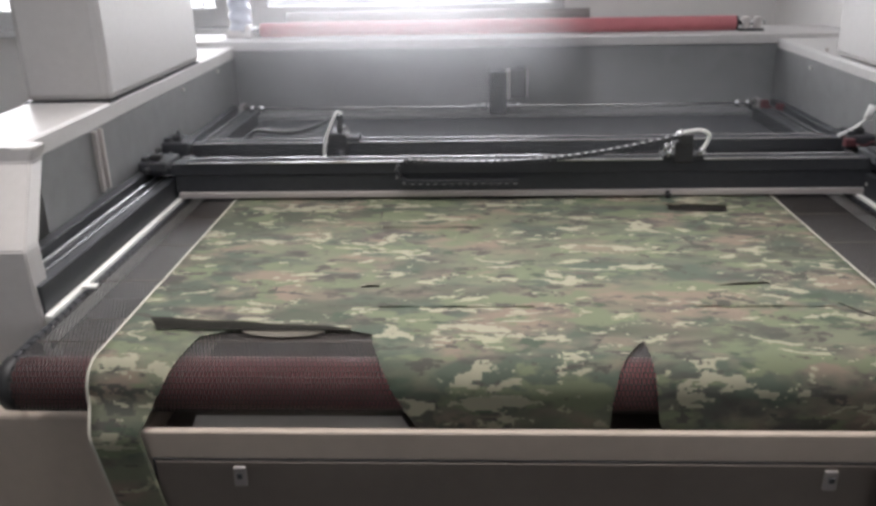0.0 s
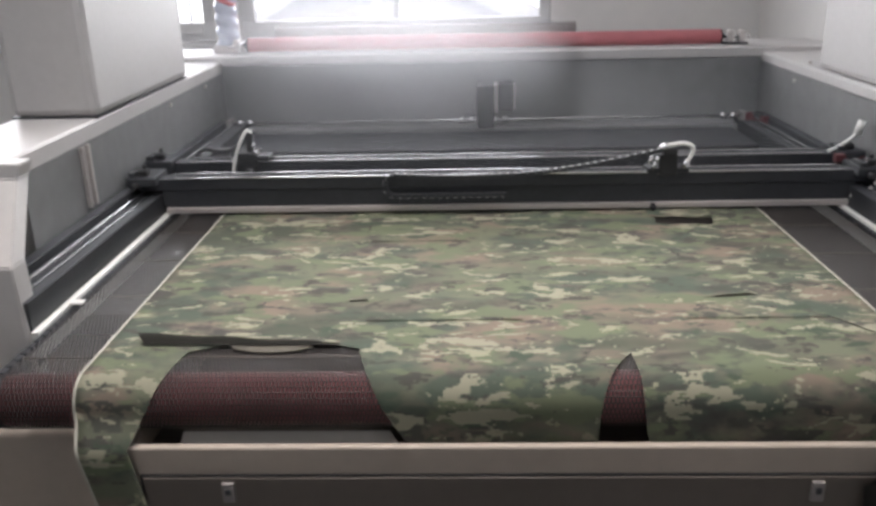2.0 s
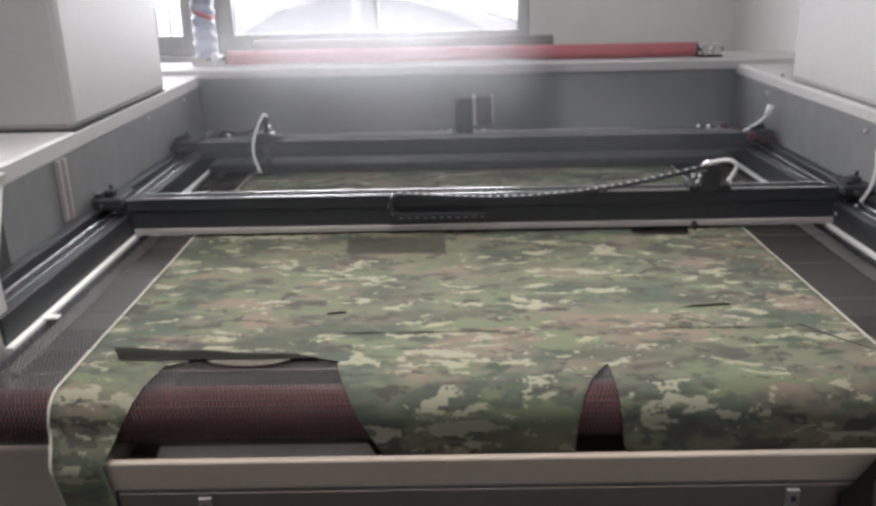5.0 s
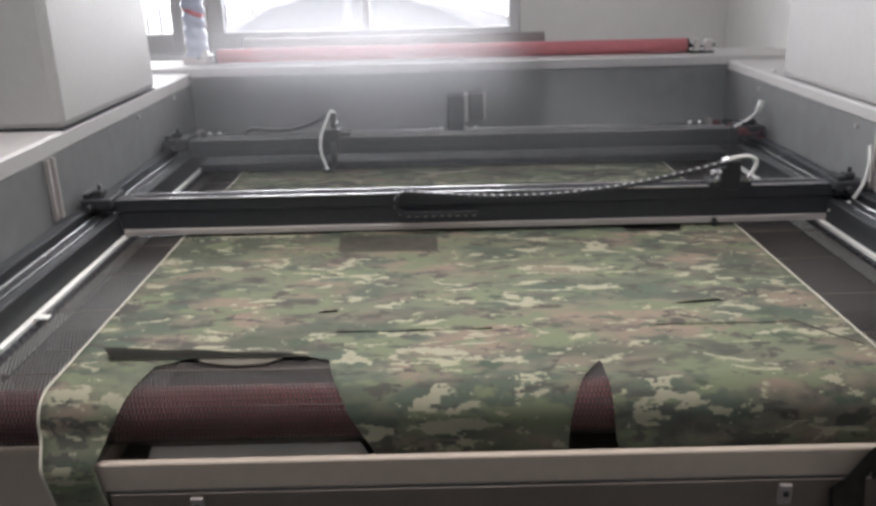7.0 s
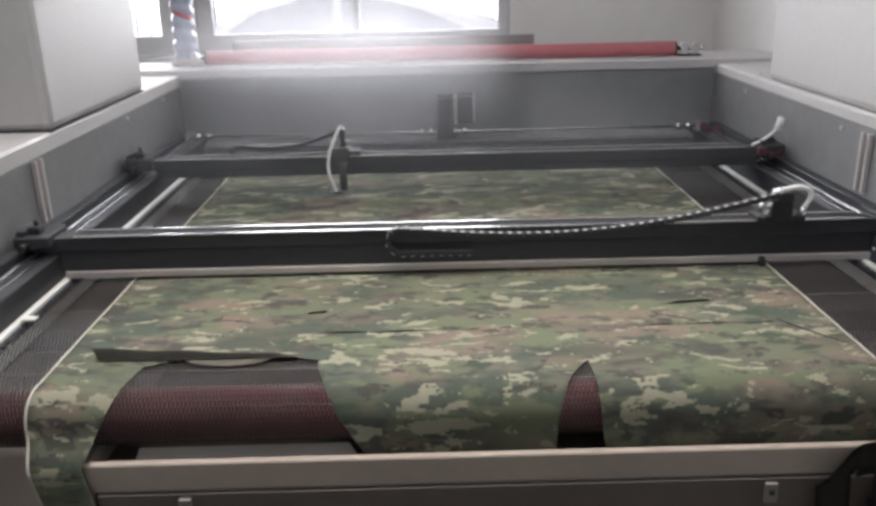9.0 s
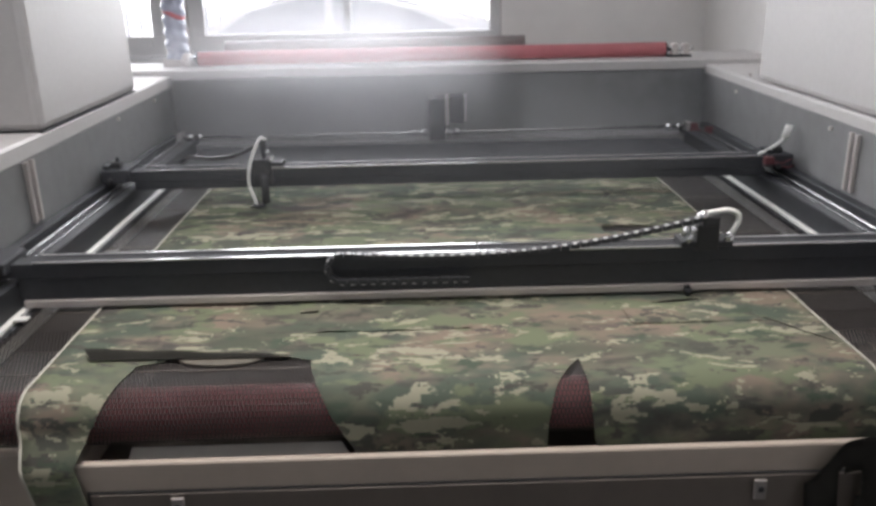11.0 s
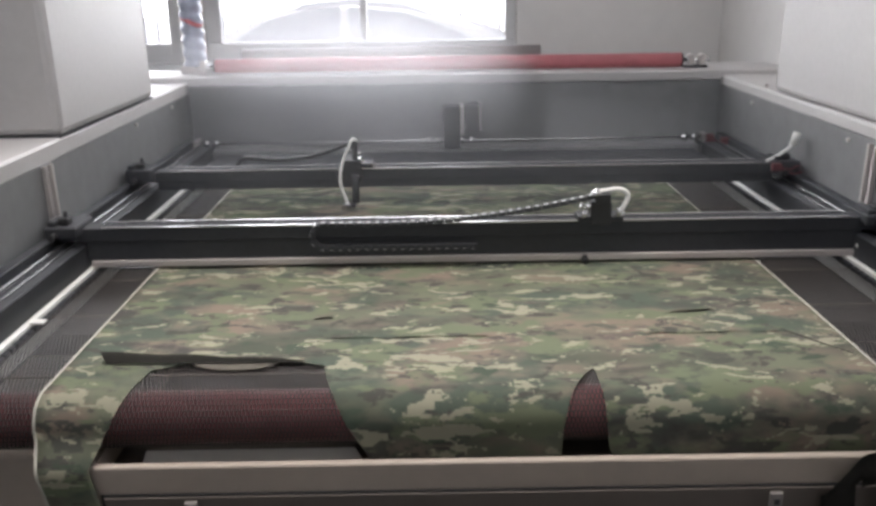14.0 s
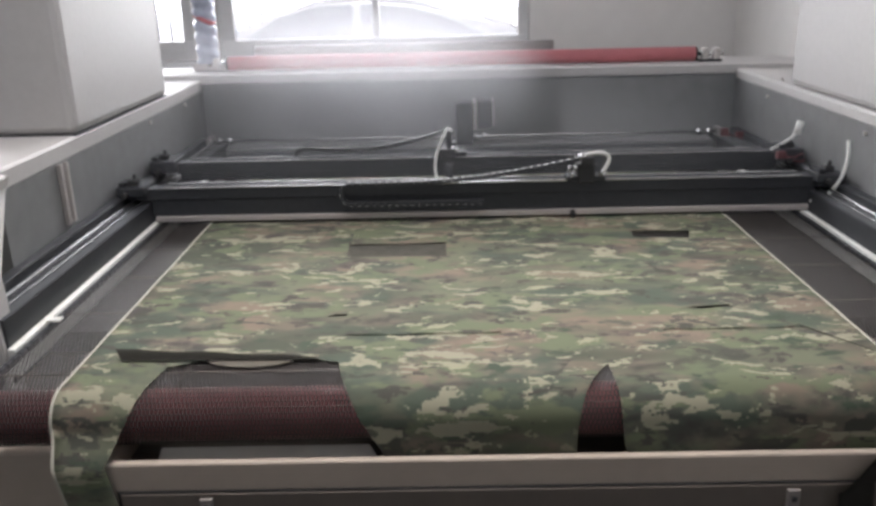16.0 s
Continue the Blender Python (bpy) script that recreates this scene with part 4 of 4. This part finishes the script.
def front_gantry():
    g = gantry("gantry", FRONT_Y[0][1], "black cross beam with aluminium underside and cable chain", 0.026, 0.107, True)
    bm = tube(bmesh.new(), [(0.975, -0.012, 0.038), (1.005, -0.034, 0.055), (1.04, -0.036, 0.105), (1.055, -0.03, 0.16), (1.066, 0.0, 0.205)], 0.005)
    part("cable", bm, WHITEPL, g, "white cable to the side wall")
    # cutting head
    h = empty("cutting_head")
    h.parent = g
    h["label"] = "black cutting head with white air hose"
    part("carriage", boxes((-0.025, 0.025, -0.009, 0.06, 0.100, 0.158), bevel=0.004), RUBBER, h)
    part("carriage_wing", boxes((-0.055, 0.055, -0.008, 0.05, 0.108, 0.121), bevel=0.003), BLACK, h)
    part("bracket", boxes((-0.016, 0.02, -0.018, 0.03, 0.156, 0.178), bevel=0.003), RUBBER, h)
    for i, (x, y, z) in enumerate(((-0.044, -0.01, 0.132), (-0.052, 0.0, 0.145), (-0.036, -0.005, 0.147), (0.038, -0.008, 0.134), (0.046, 0.0, 0.124))):
        part("fitting", rod(bmesh.new(), (x, y, z - 0.013), (x + 0.008, y - 0.004, z + 0.007), 0.0055, 10), STEEL, h, "bright metal fitting")
    part("knob", rod(bmesh.new(), (-0.028, -0.01, 0.172), (-0.012, -0.02, 0.187), 0.009, 14), STEEL, h, "bright metal knob")
    part("air_hose", tube(bmesh.new(), [(-0.02, 0.0, 0.178), (0.01, -0.005, 0.185), (0.036, -0.005, 0.188), (0.058, -0.004, 0.180), (0.062, -0.004, 0.162), (0.044, -0.004, 0.128)], 0.0055), WHITEPL, h, "white plastic air hose")
    nz = part("nozzle", rod(bmesh.new(), (-0.035, -0.013, 0.003), (-0.035, -0.013, 0.017), 0.004, 16, 0.010), RUBBER, h, "black nozzle cone")
    part("nozzle_body", boxes((-0.041, -0.029, -0.011, -0.0042, 0.0172, 0.0245), bevel=0.001), RUBBER, nz)
    # cable chain
    link = bmesh.new()
    box(link, -0.0098, 0.0098, -0.008, 0.008, -0.0055, 0.0055, bevel=0.0012, mat=0)
    box(link, -0.0042, 0.0042, -0.0083, 0.003, 0.0047, 0.0062, mat=1)
    links = [part("chain_link", link, [BLACK, CHAINMARK], g)]
    for i in range(51):
        o = new("chain_link", links[0].data)
        o.parent = g
        links.append(o)
    PARTS["front"], PARTS["front_head"], PARTS["front_links"] = g, h, links


def rear_gantry():
    g = gantry("gantry", REAR_Y[0][1], "black cross beam with a hanging nozzle post", 0.062, 0.119, False)
    c = part("connector", boxes((0.968, 0.995, -0.052, -0.031, 0.106, 0.128), bevel=0.002), REDPL, g, "red cable connector")
    part("wire", tube(bmesh.new(), [(0.995, -0.042, 0.115), (1.02, -0.05, 0.11), (1.045, -0.04, 0.118), (1.062, -0.02, 0.11)], 0.0025), REDPL, c, "thin dark red wire")
    part("wire", tube(bmesh.new(), [(0.995, -0.044, 0.109), (1.03, -0.055, 0.098), (1.055, -0.05, 0.102)], 0.0025), REDPL, c, "thin dark red wire")
    part("cable", tube(bmesh.new(), [(0.965, 0.0, 0.126), (0.99, -0.005, 0.14), (1.02, -0.005, 0.16), (1.04, 0.0, 0.178)], 0.0048), WHITEPL, g, "white cable to the side wall")
    part("cable_gland", rod(bmesh.new(), (1.04, 0.0, 0.174), (1.05, 0.0, 0.212), 0.011, 12), WHITEPL, g)
    h = empty("cutting_head")
    h.parent = g
    h["label"] = "black cutting head with long white hose"
    part("carriage", boxes((-0.028, 0.028, -0.014, 0.055, 0.072, 0.150), bevel=0.004), RUBBER, h)
    part("carriage_wing", boxes((0.0, 0.062, -0.008, 0.05, 0.1255, 0.138), bevel=0.003), BLACK, h)
    part("lens_tube", rod(bmesh.new(), (0.008, -0.026, 0.022), (0.008, -0.026, 0.105), 0.0115, 16), BLACK, h, "black lens tube")
    part("tube_clamp", boxes((-0.006, 0.022, -0.020, -0.0145, 0.085, 0.11), bevel=0.002), RUBBER, h)
    part("nozzle", rod(bmesh.new(), (-0.014, -0.045, 0.010), (-0.014, -0.045, 0.026), 0.004, 14, 0.008), STEEL, h, "bright nozzle tip")
    part("nozzle_foot", boxes((-0.034, 0.008, -0.052, -0.03, 0.013, 0.021), bevel=0.002), BLACK, h)
    part("air_hose", tube(bmesh.new(), [(0.016, 0.0, 0.205), (0.004, -0.005, 0.213), (-0.010, -0.015, 0.190), (-0.028, -0.025, 0.146), (-0.036, -0.032, 0.108), (-0.034, -0.038, 0.075), (-0.024, -0.042, 0.045), (-0.018, -0.045, 0.026)], 0.0048), WHITEPL, h, "white plastic air hose")
    part("bracket", boxes((0.0, 0.016, -0.006, 0.012, 0.1505, 0.204), bevel=0.002), RUBBER, h)
    for x, z in ((0.018, 0.172), (0.026, 0.150), (0.012, 0.10), (-0.03, 0.02)):
        part("fitting", rod(bmesh.new(), (x, -0.020 if z > 0.05 else -0.05, z - 0.006), (x + 0.008, -0.024 if z > 0.05 else -0.055, z + 0.005), 0.005, 10), STEEL, h, "bright metal fitting")
    link = bmesh.new()
    box(link, -0.0062, 0.0062, -0.011, 0.011, -0.006, 0.006, bevel=0.0012)
    links = [part("chain_link", link, RUBBER, g)]
    for i in range(49):
        o = new("chain_link", links[0].data)
        o.parent = g
        links.append(o)
    PARTS["rear"], PARTS["rear_head"], PARTS["rear_links"] = g, h, links


def chain_line(xf, zf, xl, xh, zh, r, n, sag=0.015):
    """Evenly spaced places and slopes along a folded cable chain in its upright plane."""
    pts = [(xf + (xl + r - xf) * k / 20, zf) for k in range(21)]
    pts += [(xl + r - r * math.sin(math.pi * k / 12), zf + r - r * math.cos(math.pi * k / 12)) for k in range(1, 13)]
    x0, z0 = xl + r, zf + 2 * r
    for k in range(1, 41):
        u = k / 40
        pts.append((x0 + (xh - x0) * u, z0 - sag * math.sin(math.pi * u) + (zh - z0) * u ** 2.1))
    d = [0.0]
    for a, b in zip(pts, pts[1:]):
        d.append(d[-1] + math.hypot(b[0] - a[0], b[1] - a[1]))
    out = []
    for i in range(n):
        s = (i + 0.5) * d[-1] / n
        j = max(k for k in range(len(d)) if d[k] <= s)
        j = min(j, len(pts) - 2)
        f = (s - d[j]) / (d[j + 1] - d[j])
        a, b = pts[j], pts[j + 1]
        out.append((a[0] + (b[0] - a[0]) * f, a[1] + (b[1] - a[1]) * f, math.degrees(math.atan2(b[1] - a[1], b[0] - a[0])) % 360))
    return out


def motions():
    walk(PARTS["front"], [(t, pose(0, between(FRONT_Y, t), ZB)) for t in STEPS])
    walk(PARTS["rear"], [(t, pose(0, between(REAR_Y, t), ZB)) for t in STEPS])
    walk(PARTS["front_head"], [(t, pose(between(FRONT_X, t), 0, 0)) for t in STEPS])
    walk(PARTS["rear_head"], [(t, pose(between(REAR_X, t), 0, 0)) for t in STEPS])
    for key, f in (("flap_a", 1.0), ("flap_b", 0.45)):
        o = PARTS[key]
        at = o.location.copy()
        walk(o, [(t, pose(at.x, at.y, at.z, max(0.0, f * between(LIFT, t)), 0, 0)) for t in STEPS])
    drag = ((0, 0), (2.95, 0), (3.15, 0.03), (3.4, 0.135), (7.4, 0.135), (7.9, 0.0), (14.8, 0), (15.0, 0.135), (15.6, 0.13), (16, 0.10))
    walk(PARTS["slid"], [(t, pose(0, 2.078 + d, ZB + 0.0050)) for t, d in drag])
    drag = ((0, 0.08), (2.6, 0.08), (2.9, 0.0), (3.3, 0.0), (3.7, 0.08), (16, 0.08))
    walk(PARTS["strip"], [(t, pose(0, 2.122 + d, ZB + 0.0050)) for t, d in drag])
    # the painted glare and smoke sheets drift slowly
    at_haze = PARTS["smoke"].location.copy()
    walk(PARTS["smoke"], [(t, pose(at_haze.x + 0.02 * math.sin(t * 0.5), at_haze.y, at_haze.z + 0.012 * math.sin(t * 0.33 + 1))) for t in range(17)])
    links = PARTS["front_links"]
    lines = {}
    for t in STEPS:
        xh = between(FRONT_X, t)
        lines[t] = chain_line(0.05, 0.058, -0.345 + 0.5 * (xh - 0.352), xh - 0.02, 0.176, 0.029, len(links), 0.006 + 0.06 * (xh - 0.35))
    for i, o in enumerate(links):
        walk(o, [(t, pose(lines[t][i][0], -0.020, lines[t][i][1], 0, -lines[t][i][2], 0)) for t in STEPS])
    links = PARTS["rear_links"]
    for t in STEPS:
        xh = between(REAR_X, t)
        lines[t] = chain_line(-0.45, 0.065, max(-0.93, -0.67 + 0.5 * (xh + 0.30)), xh + 0.005, 0.196, 0.040, len(links))
    for i, o in enumerate(links):
        walk(o, [(t, pose(lines[t][i][0], 0.072, lines[t][i][1], 0, -lines[t][i][2], 0)) for t in STEPS])


room()
outside()
machine()
wrapped_post()
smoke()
cloth()
front_gantry()
rear_gantry()
motions()
